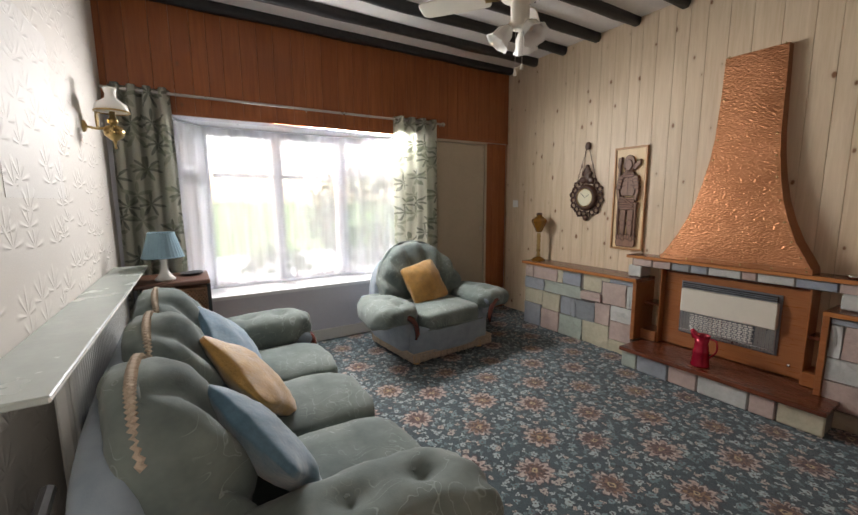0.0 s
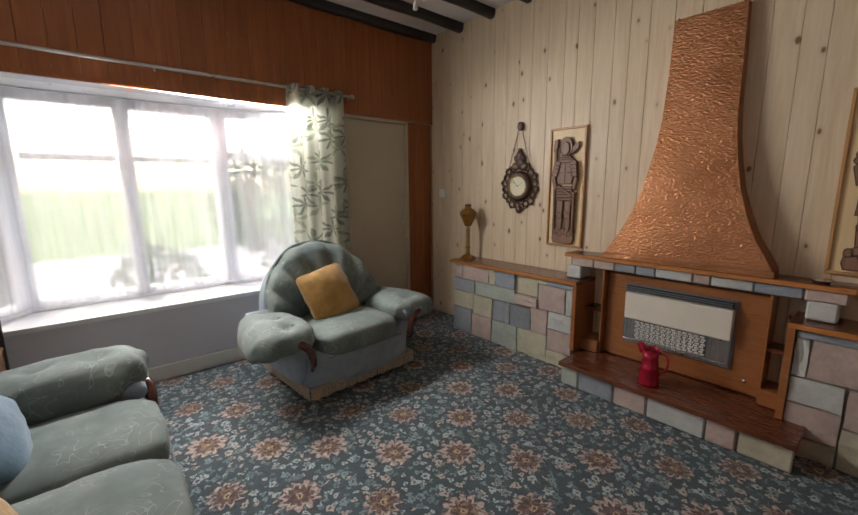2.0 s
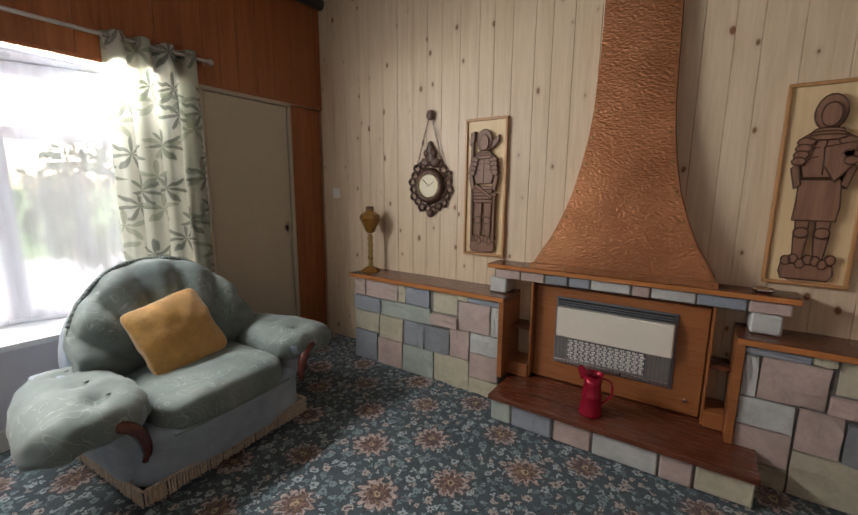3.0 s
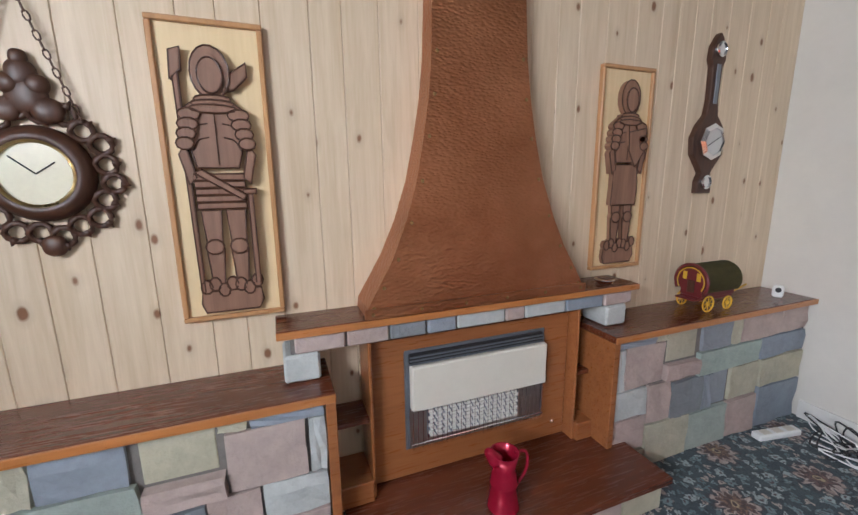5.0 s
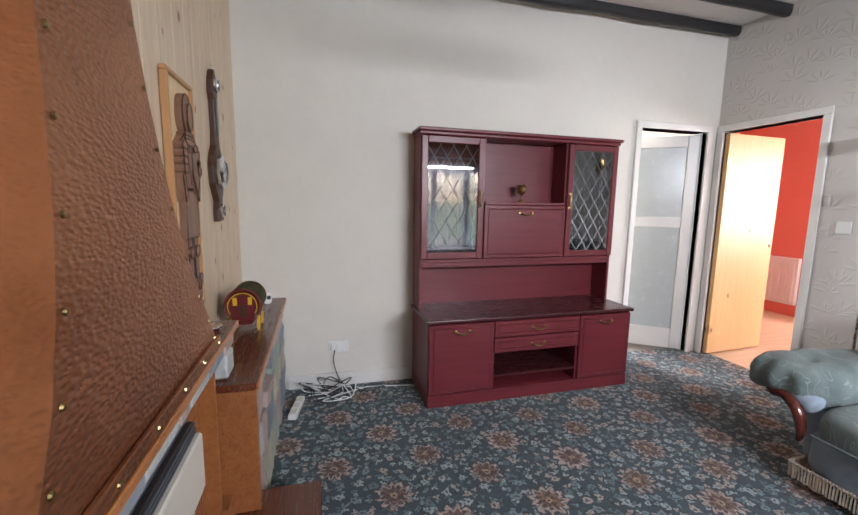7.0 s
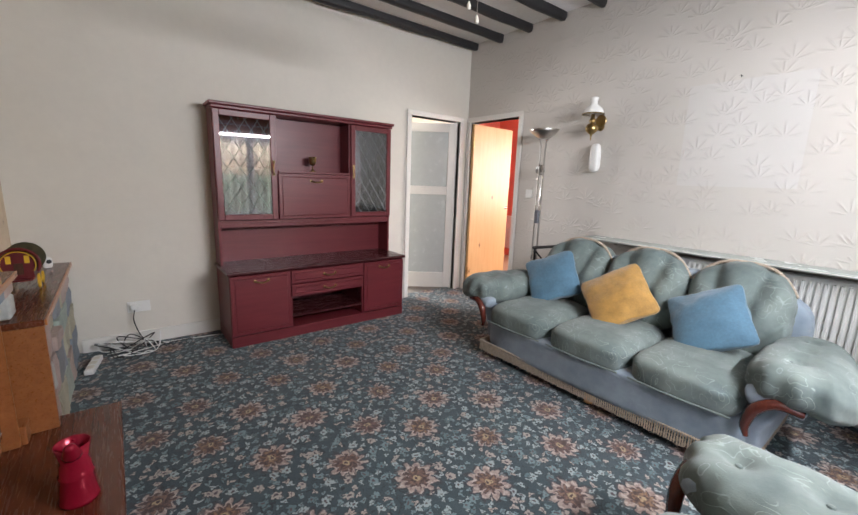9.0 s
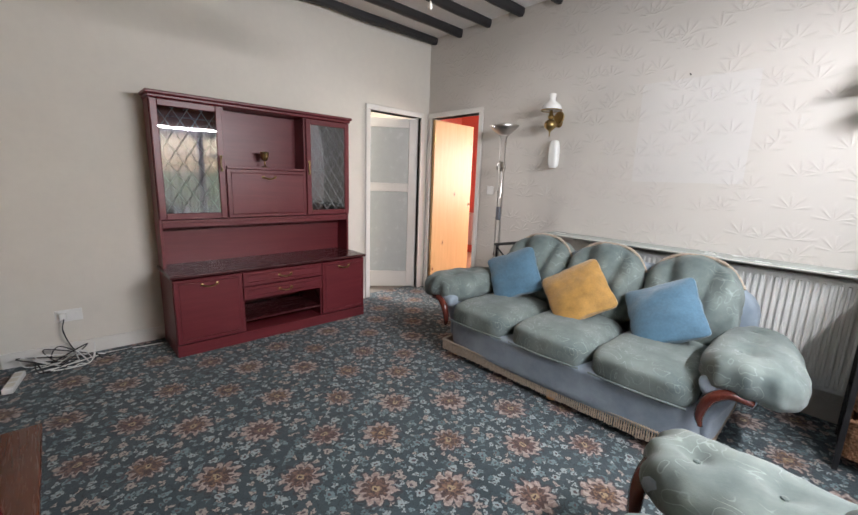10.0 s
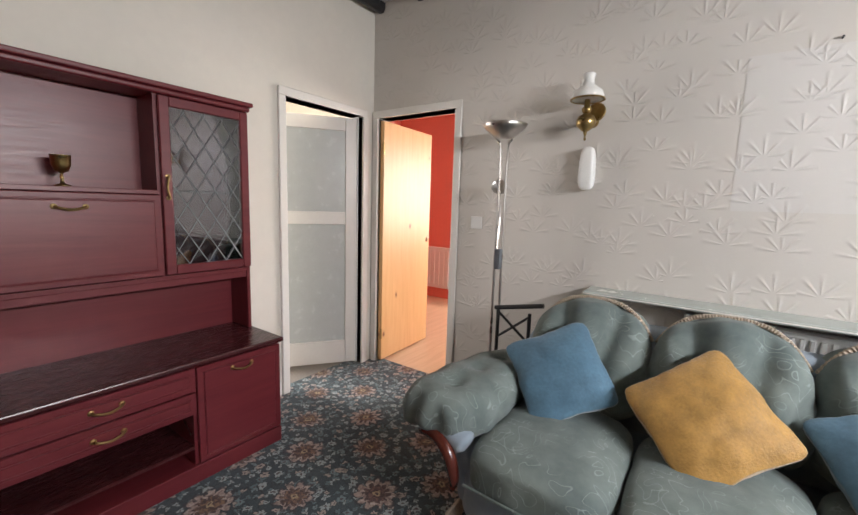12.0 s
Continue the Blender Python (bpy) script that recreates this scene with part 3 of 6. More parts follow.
def light_(p, q, splits, transom):
    """One side of the bay: frame, mullions, a transom and panes between two plan points."""
    d = Vector((q[0] - p[0], q[1] - p[1], 0))
    ln = d.length
    m = pose(p[0], p[1], 0, 0, 0, math.degrees(math.atan2(d.y, d.x)))
    t = 0.03
    bars = [(0, ln, BZ0, BZ0 + 0.075), (0, ln, BZ1 - 0.07, BZ1)]
    if transom:
        bars.append((0, ln, transom - 0.035, transom + 0.035))
    for s in [0] + [k / splits for k in range(1, splits)] + [1]:
        w = 0.05 if s in (0, 1) else 0.045
        bars.append((max(0, s * ln - w), min(ln, s * ln + w), BZ0 + 0.076, BZ1 - 0.071))
    for i, (a, b, z0, z1) in enumerate(bars):
        k = 0.002 if i > 1 else 0
        part("window_frame", box(a, b, -t - k, t + k, z0, z1, 0.006), UPVC, window, loc=m)
    for k in range(splits):
        part("pane", box(k * ln / splits + 0.03, (k + 1) * ln / splits - 0.03, -0.004, 0.004, BZ0 + 0.06, BZ1 - 0.06), GLASS, window, loc=m).visible_shadow = False


light_(BP[0], BP[1], 1, 1.62)
light_(BP[1], BP[2], 2, 0)
light_(BP[2], BP[3], 1, 1.64)
for x, y in BP[1:3]:
    part("corner_post", post(x, y), UPVC, window)
# small top rail with a scalloped blind edge across the middle lights
for x0, x1 in ((1.86, 2.36), (2.47, 2.98)):
    part("transom_bar", box(x0, x1, BAYY - 0.034, BAYY + 0.03, 1.575, 1.615, 0.004), UPVC, window)
    bm = bmesh.new()
    n = 48
    a = [bm.verts.new((x0 - 0.02 + (x1 - x0 + 0.04) * i / n, BAYY - 0.05, BZ1 - 0.04)) for i in range(n + 1)]
    b = [bm.verts.new((x0 - 0.02 + (x1 - x0 + 0.04) * i / n, BAYY - 0.05, BZ1 - 0.13 - 0.022 * abs(math.sin(i / n * math.pi * 6)))) for i in range(n + 1)]
    for i in range(n):
        bm.faces.new((a[i], a[i + 1], b[i + 1], b[i]))
    bmesh.ops.solidify(bm, geom=bm.faces[:], thickness=0.003)
    part("scalloped_blind", bm, NET, window)

# net curtain following the bay
bm = bmesh.new()
pts = []
inner = ((BX0 + 0.03, YW + 0.10), (1.80, BAYY - 0.09), (3.03, BAYY - 0.09), (BX1 - 0.05, YW + 0.10))
for (ax, ay), (bx, by) in zip(inner, inner[1:]):
    n = int(math.hypot(bx - ax, by - ay) / 0.012)
    for i in range(n):
        pts.append((ax + (bx - ax) * i / n, ay + (by - ay) * i / n))
cols = []
for i, (x, y) in enumerate(pts):
    col = []
    for k in range(9):
        z = BZ1 - 0.02 - k / 8 * (BZ1 - BZ0 - 0.06)
        f = 0.016 * math.sin(i * 0.55 + 0.8 * math.sin(i * 0.07)) * (0.6 + 0.5 * k / 8)
        col.append(bm.verts.new((x + 0.4 * f, y + f, z)))
    cols.append(col)
for a, b in zip(cols, cols[1:]):
    for k in range(8):
        bm.faces.new((a[k], b[k], b[k + 1], a[k + 1]))
net = part("net_curtain", bm, NET, smooth=True)
tagged(net, "sheer white net curtain across the bay window", "net curtain")

# ---- outside ----
LAWN = plain("lawn", (0.10, 0.20, 0.03), 0.9, vary=0.35, scale=3, bump=0.5)
HEDGE = plain("hedge leaves", (0.06, 0.13, 0.03), 0.7, vary=0.4, scale=8)
PAVE = plain("pale concrete path", (0.45, 0.44, 0.42), 0.85, vary=0.15, scale=5)
tagged(part("ground", box(-400, 400, 5.25, 800, -0.5, -0.3), LAWN), "green lawn outside the window", "lawn", kind="structure")
tagged(part("pavement", box(-6, 9, 5.27, 6.6, -0.3, -0.27), PAVE), "pale concrete path by the house", "path", kind="structure")
tagged(part("pavement", box(-20, 22, 9.0, 14.0, -0.3, -0.26), PAVE), "pale grey drive beyond the lawn", "drive", kind="structure")


def leafy(name, cx, cy, z0, sx, sy, sz, count, size, label, seed):
    rng = random.Random(seed)
    t = thing(name, pose(cx, cy, z0), label, "shrub")
    bm = bmesh.new()
    for _ in range(count):
        a, u = rng.uniform(0, 2 * math.pi), rng.uniform(-1, 1)
        r = rng.uniform(0.7, 1.05)
        p = Vector((math.cos(a) * math.sqrt(1 - u * u) * sx * r, math.sin(a) * math.sqrt(1 - u * u) * sy * r, sz * (1 + u * r)))
        d = Vector((rng.gauss(0, 1), rng.gauss(0, 1), rng.gauss(0.4, 1))).normalized() * size * rng.uniform(0.6, 1.4)
        e = d.orthogonal().normalized() * d.length * 0.35
        bm.faces.new([bm.verts.new(q) for q in (p, p + d * 0.5 + e, p + d, p + d * 0.5 - e)])
    part("crown", bm, HEDGE, t)
    part("stems", lathe(((0.05, 0), (0.035, sz * 0.6), (0.015, sz * 1.2)), 7), DARKCARVE, t)


leafy("garden_shrub", 2.75, 6.9, -0.3, 0.5, 0.4, 0.5, 700, 0.10, "low green shrub on the lawn", 3)
leafy("hedge_shrub", 5.6, 9.6, -0.3, 1.6, 0.9, 1.3, 2200, 0.16, "tall green hedge beyond the window", 5)
leafy("hedge_shrub", 8.4, 10.4, -0.3, 1.7, 0.9, 1.5, 2000, 0.16, "tall green hedge beyond the window", 6)

# ---- rooms beyond the two doors ----
bm = box(-1.3, 0.95, -1.6, -1.48, 0, 2.6)
box(-1.42, -1.3, -1.6, 3.2, 0, 0.9, bm=bm)
box(-1.42, -1.3, -1.6, 0.9, 0.9, 2.6, bm=bm)
box(-1.42, -1.3, 2.3, 3.2, 0.9, 2.6, bm=bm)
box(-1.42, -1.3, 0.9, 2.3, 2.1, 2.6, bm=bm)
box(-1.3, 0.98, 3.08, 3.2, 0, 2.6, bm=bm)
box(0.78, 0.93, -1.5, 0.17, 0, 2.6, bm=bm)
tagged(part("wall_kitchen", bm, CORAL), "coral pink painted walls of the next room", "wall", kind="structure")
tagged(part("floor_kitchen", box(-1.42, 0.999, -1.6, 3.2, -0.1, -0.002), KITCHENFLOOR), "light wood floor of the next room", "floor", kind="structure")
tagged(part("ceiling_kitchen", box(-1.42, 0.95, -1.6, 3.2, 2.6, 2.7), CEIL), "white ceiling of the next room", "ceiling", kind="structure")
bm = box(0.88, 2.9, -1.9, -1.8, 0, 2.6)
box(2.8, 2.9, -1.8, 0.06, 0, 2.6, bm=bm)
box(0.932, 0.95, -1.8, 0.1, 0, 2.6, bm=bm)
tagged(part("wall_hall", bm, HALLPAPER), "beige striped hall wall", "wall", kind="structure")
tagged(part("floor_hall", box(0.9, 2.9, -1.9, 0.069, -0.1, -0.002), HALLCARPET), "grey brown hall carpet", "carpet", kind="structure")
tagged(part("ceiling_hall", box(0.76, 2.9, -1.9, 0.07, 2.6, 2.7), CEIL), "white hall ceiling", "ceiling", kind="structure")
STRIPE = plain("brown paper stripe", (0.36, 0.29, 0.20), 0.7)
for i in range(13):
    x = 0.98 + i * 0.14
    part("stripe", box(x, x + 0.06, -1.799, -1.796, 0.1, 2.6), STRIPE, bpy.data.objects["wall_hall"])
rad = thing("kitchen_radiator", pose(-1.295, -0.95, 0, 0, 0, -90), "white panel radiator on a coral wall", "radiator")
part("panel", box(-0.5, 0.5, 0, 0.05, 0.15, 0.75, 0.01), RADWHITE, rad)
for i in range(12):
    part("rib", box(-0.46 + i * 0.08, -0.43 + i * 0.08, 0.05, 0.06, 0.2, 0.7, 0.003), RADWHITE, rad)
part("valve", tube(((-0.52, 0.02, 0.0), (-0.52, 0.02, 0.22)), 0.012), CHROME, rad)

# door linings and architraves
trim = part("trim", box(sofa_x(0.4) - 0.125, sofa_x(0.4) + 0.018, DY0 - 0.055, DY0, 0, DZ, 0.004), GLOSSWHITE)
tagged(trim, "white painted door frame of the kitchen doorway", "door frame", kind="structure")
part("jamb", box(sofa_x(0.8) - 0.125, sofa_x(0.8) + 0.018, DY1, DY1 + 0.055, 0, DZ, 0.004), GLOSSWHITE, trim)
part("head", box(sofa_x(0.5) - 0.125, sofa_x(0.5) + 0.018, DY0 - 0.055, DY1 + 0.055, DZ, DZ + 0.055, 0.004), GLOSSWHITE, trim)
part("stop", box(sofa_x(0.8) - 0.09, sofa_x(0.8) - 0.05, DY1 - 0.014, DY1, 0, DZ, 0.002), GLOSSWHITE, trim)
trim = part("trim", box(EX0 - 0.055, EX0, cab_y(EX0) - 0.125, cab_y(EX0) + 0.018, 0, DZ, 0.004), GLOSSWHITE)
tagged(trim, "white painted door frame of the hall doorway", "door frame", kind="structure")
part("jamb", box(EX1, EX1 + 0.055, cab_y(EX1) - 0.125, cab_y(EX1) + 0.018, 0, DZ, 0.004), GLOSSWHITE, trim)
part("head", box(EX0 - 0.055, EX1 + 0.055, cab_y(EX1) - 0.125, cab_y(EX1) + 0.02, DZ, DZ + 0.055, 0.004), GLOSSWHITE, trim)
part("stop", box(EX0, EX0 + 0.014, cab_y(EX0) - 0.08, cab_y(EX0) - 0.04, 0, DZ, 0.002), GLOSSWHITE, trim)


def lever(parent, m, mat):
    h = part("door_handle", lathe(((0.024, 0), (0.024, 0.006), (0.01, 0.008), (0.01, 0.04)), 14), mat, parent, "chrome lever handle", loc=m)
    part("lever", tube(((0, 0, 0.035), (0.03, 0, 0.042), (0.1, 0, 0.04)), 0.008), mat, h)


# pine door, standing open into the kitchen
pd = thing("door_2", pose(1.055, DY0 + 0.024, 0, 0, 0, 180 + 3), "plain pine flush door standing open", "door", kind="structure")
part("leaf", box(0, 0.72, -0.02, 0.02, 0.012, 2.01, 0.003), PINEDOOR, pd)
lever(pd, pose(0.68, -0.02, 1.02, 90, 0, 180), CHROME)
for z in (0.2, 1.75):
    part("hinge", box(-0.008, 0.004, -0.026, -0.012, z, z + 0.09), BRASS, pd)

# glazed hall door, ajar
FROST = plain("frosted door glass", (0.50, 0.53, 0.52), 0.25, vary=0.05, Transmission_Weight=0.0)
gd = thing("door_1", pose(EX0 + 0.006, cab_y(EX0) - 0.06, 0, 0, 0, -36) @ Matrix.Diagonal((0.97, 1, 1.02, 1)), "white door with frosted glass panels, ajar", "door", kind="structure")
for a, b, z0, z1, nm in ((0, 0.09, 0.012, 1.97, "stile"), (0.62, 0.71, 0.012, 1.97, "stile"), (0.091, 0.619, 0.012, 0.2, "rail"), (0.091, 0.619, 1.15, 1.25, "rail"), (0.091, 0.619, 1.87, 1.97, "rail")):
    part(nm, box(a, b, -0.02, 0.02, z0, z1, 0.004), GLOSSWHITE, gd)
part("glass_panel", box(0.085, 0.625, -0.005, 0.005, 0.19, 1.16), FROST, gd, "frosted glass panel")
part("glass_panel", box(0.085, 0.625, -0.005, 0.005, 1.24, 1.88), FROST, gd, "frosted glass panel")
lever(gd, pose(0.665, 0.02, 1.02, -90, 0, 180), CHROME)

# cupboard door beside the window
cd = thing("door_3", pose(0, 0, 0), "plain drab cream cupboard door, closed", "door", kind="structure")
part("leaf", box(4.02, 4.67, YW - 0.012, YW + 0.028, 0.01, 1.985, 0.003), CUPDOOR, cd)
part("frame_side", box(3.98, 4.015, YW - 0.02, YW + 0.028, 0, 1.99, 0.003), CUPDOOR, cd)
part("frame_side", box(4.675, 4.71, YW - 0.02, YW + 0.028, 0, 1.99, 0.003), CUPDOOR, cd)
part("frame_head", box(3.98, 4.71, YW - 0.022, YW + 0.028, 1.992, 2.02, 0.003), CUPDOOR, cd)
lever(cd, pose(4.63, YW - 0.012, 1.02, 90, 0, 180), STEEL)

# ---- fireplace ----
fp = thing("fireplace", Matrix.Diagonal((1, 1, 1.03, 1)), "slate and teak fireplace with long side shelves", "fireplace")
part("mortar_backing", box(4.80, XF, 2.695, 3.95, 0, 0.64), MORTAR, fp)
part("mortar_backing", box(4.80, XF, 0.125, 1.485, 0, 0.64), MORTAR, fp)
part("shelf", box(4.765, XF, 2.66, 3.975, 0.642, 0.67, 0.003), SHELFWOOD, fp, "long red brown wooden shelf")
part("shelf_edge", box(4.755, 4.764, 2.66, 3.975, 0.643, 0.669, 0.002), EDGEWOOD, fp)
part("shelf", box(4.765, XF, 0.125, 1.52, 0.642, 0.67, 0.003), SHELFWOOD, fp, "long red brown wooden shelf")
part("shelf_edge", box(4.755, 4.764, 0.125, 1.52, 0.643, 0.669, 0.002), EDGEWOOD, fp)
for y0, y1 in ((2.66, 2.692), (1.488, 1.52)):
    part("upright", box(4.766, XF, y0, y1, 0.165, 0.641, 0.002), FIREWOOD, fp)
part("mantel", box(4.862, XF, 1.31, 2.82, 0.826, 0.852, 0.003), SHELFWOOD, fp, "red brown wooden mantel shelf")
part("mantel_edge", box(4.853, 4.861, 1.31, 2.82, 0.827, 0.851, 0.002), EDGEWOOD, fp)
part("lintel_backing", box(4.885, XF, 1.36, 2.78, 0.765, 0.825), MORTAR, fp)
part("hearth_board", box(4.54, XF, 1.40, 2.64, 0.135, 0.163, 0.003), SHELFWOOD, fp, "polished red brown hearth board")
part("hearth_backing", box(4.585, XF, 1.42, 2.62, 0, 0.134), MORTAR, fp)
# side niches with small shelves
BACK = plain("dark niche back", (0.20, 0.15, 0.10), 0.7)
for y0, y1 in ((2.53, 2.659), (1.521, 1.605)):
    part("niche_shelf", box(4.90, XF, y0, y1, 0.455, 0.475, 0.002), SHELFWOOD, fp)
    part("niche_base", box(4.86, XF, y0, y1, 0.166, 0.25, 0.003), FIREWOOD, fp)
    part("niche_post", box(4.88, XF, y0 - 0.012 if y0 > 2 else y1, y0 if y0 > 2 else y1 + 0.012, 0.166, 0.764, 0.002), FIREWOOD, fp)
part("panel", box(4.935, 4.96, 1.622, 2.515, 0.17, 0.755, 0.004), FIREWOOD, fp, "teak veneer panel round the gas fire")
part("panel_top_bead", box(4.925, 4.96, 1.622, 2.515, 0.743, 0.757, 0.003), SHELFWOOD, fp)
part("panel_knob", lathe(((0.008, 0), (0.01, 0.008), (0.0, 0.012)), 10), CHROME, fp, loc=pose(4.935, 1.69, 0.245, 0, -90, 0))

# one stone of the facing: u runs away from the fire, then z
ROW1 = ((0, 0.05, 0.595, 0.41, "l"), (0.06, 0.285, 0.595, 0.41, "p"), (0, 0.215, 0.635, 0.602, "b"), (0.225, 0.30, 0.635, 0.602, "y"), (0.53, 0.73, 0.635, 0.51, "b"), (0.74, 0.80, 0.635, 0.51, "y"), (0.81, 1.12, 0.635, 0.51, "p"), (1.13, 1.24, 0.635, 0.51, "p"))
ROW2 = ((0.515, 0.965, 0.50, 0.392, "g"), (0.975, 1.24, 0.50, 0.392, "b"), (0.295, 0.505, 0.48, 0.41, "p"))
ROW3 = ((0, 0.195, 0.40, 0.275, "l"), (0, 0.195, 0.268, 0.11, "p"), (0.205, 0.35, 0.40, 0.215, "p"), (0.36, 0.565, 0.38, 0.205, "d"), (0.575, 0.63, 0.38, 0.205, "b"), (0.77, 0.99, 0.382, 0.21, "y"), (1.0, 1.24, 0.382, 0.235, "y"))
ROW4 = ((0, 0.195, 0.10, 0.005, "y"), (0.205, 0.48, 0.205, 0.005, "y"), (0.49, 0.76, 0.197, 0.005, "g"), (0.77, 1.0, 0.20, 0.005, "p"), (1.01, 1.24, 0.225, 0.005, "b"))
DEEP = ((0.31, 0.50, 0.635, 0.49, "y"), (0.64, 0.76, 0.38, 0.205, "b"))
random.seed(11)


def stone(y0, y1, z0, z1, x, kind):
    if y0 > y1:
        y0, y1 = y1, y0
    bm = box(x + random.uniform(-0.004, 0.004), 4.90, y0, y1, z0, z1)
    bmesh.ops.subdivide_edges(bm, edges=[e for e in bm.edges if abs(e.verts[0].co.x - e.verts[1].co.x) < 0.01 and e.verts[0].co.x < 4.85], cuts=2, use_grid_fill=True)
    for v in bm.verts:
        if v.co.x < 4.85:
            v.co += Vector((random.uniform(-0.006, 0.006), random.uniform(-0.003, 0.003), random.uniform(-0.003, 0.003)))
    part("stone", bm, STONES[kind], fp)


for rows, xx in ((ROW1, 4.782), (ROW2, 4.780), (ROW3, 4.783), (ROW4, 4.779)):
    for u0, u1, z1, z0, k in rows:
        x2 = 4.765 if (u0, k) == (0.295, "p") else xx
        stone(2.697 + u0, 2.697 + u1, z0, z1, x2, k)
        stone(1.483 - u0, 1.483 - (u1 if u1 < 1.2 else 1.345), z0, z1, x2, k)
for u0, u1, z1, z0, k in DEEP:
    for sgn, base in ((1, 2.697), (-1, 1.483)):
        y0, y1 = sorted((base + sgn * u0, base + sgn * u1))
        part("recessed_stone", box(4.797, 4.81, y0, y1, z0, z1, 0.003), STONES[k], fp)
# lintel course and the two end blocks
y = 1.335
for w, k in ((0.16, "p"), (0.20, "b"), (0.20, "l"), (0.09, "p"), (0.21, "l"), (0.12, "b"), (0.14, "d"), (0.15, "p"), (0.17, "p")):
    part("stone", box(4.872 + random.uniform(-0.003, 0.003), 4.90, y, min(y + w - 0.008, 2.805), 0.768, 0.824, 0.005), STONES[k], fp)
    y += w
for y0 in (1.36, 2.69):
    part("stone", box(4.868, XF - 0.02, y0, y0 + 0.115, 0.674, 0.765, 0.008), STONES["l"], fp)
y = 1.41
for w, k in ((0.22, "y"), (0.14, "p"), (0.30, "l"), (0.2, "p"), (0.24, "b"), (0.18, "g")):
    bm = box(4.57 + random.uniform(-0.004, 0.004), 4.60, y, min(y + w - 0.01, 2.63), 0.004, 0.13, 0.006)
    part("stone", bm, STONES[k], fp)
    y += w

# copper hood
hood = thing("copper_hood", pose(0, 0, 0), "hammered copper chimney hood on the mantel", "fire hood")
LEVELS = ((0.879, 1.62, 2.53, 4.866), (0.914, 1.625, 2.525, 4.868), (0.98, 1.66, 2.485, 4.873), (1.074, 1.715, 2.43, 4.88), (1.196, 1.765, 2.375, 4.893),
          (1.337, 1.81, 2.328, 4.908), (1.488, 1.84, 2.295, 4.922), (1.629, 1.86, 2.27, 4.934), (1.77, 1.872, 2.255, 4.945), (2.05, 1.88, 2.245, 4.962), (2.335, 1.888, 2.242, 4.975))
bm = bmesh.new()
rings = []
for z, a, b, x in LEVELS:
    n = 8
    ring = [bm.verts.new((XF - 0.001, b, z))] + [bm.verts.new((x, b + (a - b) * i / n, z)) for i in range(n + 1)] + [bm.verts.new((XF - 0.001, a, z))]
    rings.append(ring)
for a, b in zip(rings, rings[1:]):
    for i in range(len(a) - 1):
        bm.faces.new((a[i], a[i + 1], b[i + 1], b[i]))
bm.faces.new(rings[-1])
part("sheet", bm, COPPER, hood)
part("base_flange", box(4.855, 4.866, 1.612, 2.538, 0.879, 0.914, 0.002), COPPER, hood)
for k in (0, 4, 8):
    for z, a, b, x in LEVELS[1:]:
        for yy in ((a + 0.02, b - 0.02) if k == 0 else ()):
            part("rivet", lathe(((0.007, 0), (0.005, 0.004), (0, 0.005)), 8), BRASS, hood, loc=pose(x - 0.001, yy, z, 0, -90, 0))
for i in range(6):
    part("rivet", lathe(((0.007, 0), (0.005, 0.004), (0, 0.005)), 8), BRASS, hood, loc=pose(4.855, 1.64 + i * 0.174, 0.896, 0, -90, 0))

# gas fire
gf = thing("gas_fire", pose(0, 0, 0.008), "cream gas fire with a white ceramic grille", "gas fire")
part("surround", box(4.925, 4.934, 1.755, 2.385, 0.29, 0.705, 0.003), FIREGREY, gf)
part("top_grille", box(4.905, 4.924, 1.775, 2.37, 0.655, 0.695, 0.004), BLACKPLASTIC, gf)
for i in range(3):
    part("louvre", box(4.899, 4.904, 1.775, 2.37, 0.657 + i * 0.013, 0.662 + i * 0.013), FIREGREY, gf)
part("cover", box(4.885, 4.923, 1.765, 2.368, 0.47, 0.652, 0.006), CREAMENAMEL, gf, "cream enamel front cover")
part("reflector", box(4.918, 4.924, 1.77, 2.37, 0.30, 0.466, 0.001), STEEL, gf)
part("radiant_back", box(4.913, 4.917, 1.885, 2.30, 0.335, 0.462), FIREGREY, gf)
for r in range(8):
    for c in range(13):
        y0 = 1.89 + c * 0.0315 + (0.008 if r % 2 else 0)
        part("ceramic_bar", box(4.903, 4.9125, y0, y0 + 0.023, 0.338 + r * 0.0155, 0.347 + r * 0.0155), CERAMIC, gf)
part("fender_rail", tube(((4.90, 1.77, 0.325), (4.90, 2.37, 0.325)), 0.004), CHROME, gf)
for i in range(30):
    y0 = 1.775 + i * 0.0203
    part("guard_wire", tube(((4.899, y0, 0.30), (4.897, y0, 0.466)), 0.0012, 4), CHROME, gf)

# ---- curtains and rod ----
rod = thing("curtain_rod", pose(0, 0, 0), "thin steel curtain pole over the bay window", "curtain rod")
part("pole", tube(((1.17, YW - 0.075, 2.157), (4.03, YW - 0.075, 2.157)), 0.011, 10), STEEL, rod)
for x in (1.15, 4.05):
    part("finial", lathe(((0.012, -0.02), (0.02, -0.01), (0.022, 0.01), (0.012, 0.022), (0.0, 0.024)), 12), STEEL, rod, loc=pose(x, YW - 0.075, 2.157, 0, 90, 0))
for x in (1.22, 2.6, 4.01):
    part("bracket", tube(((x, YW - 0.003, 2.16), (x, YW - 0.07, 2.16), (x, YW - 0.075, 2.13)), 0.006), STEEL, rod)


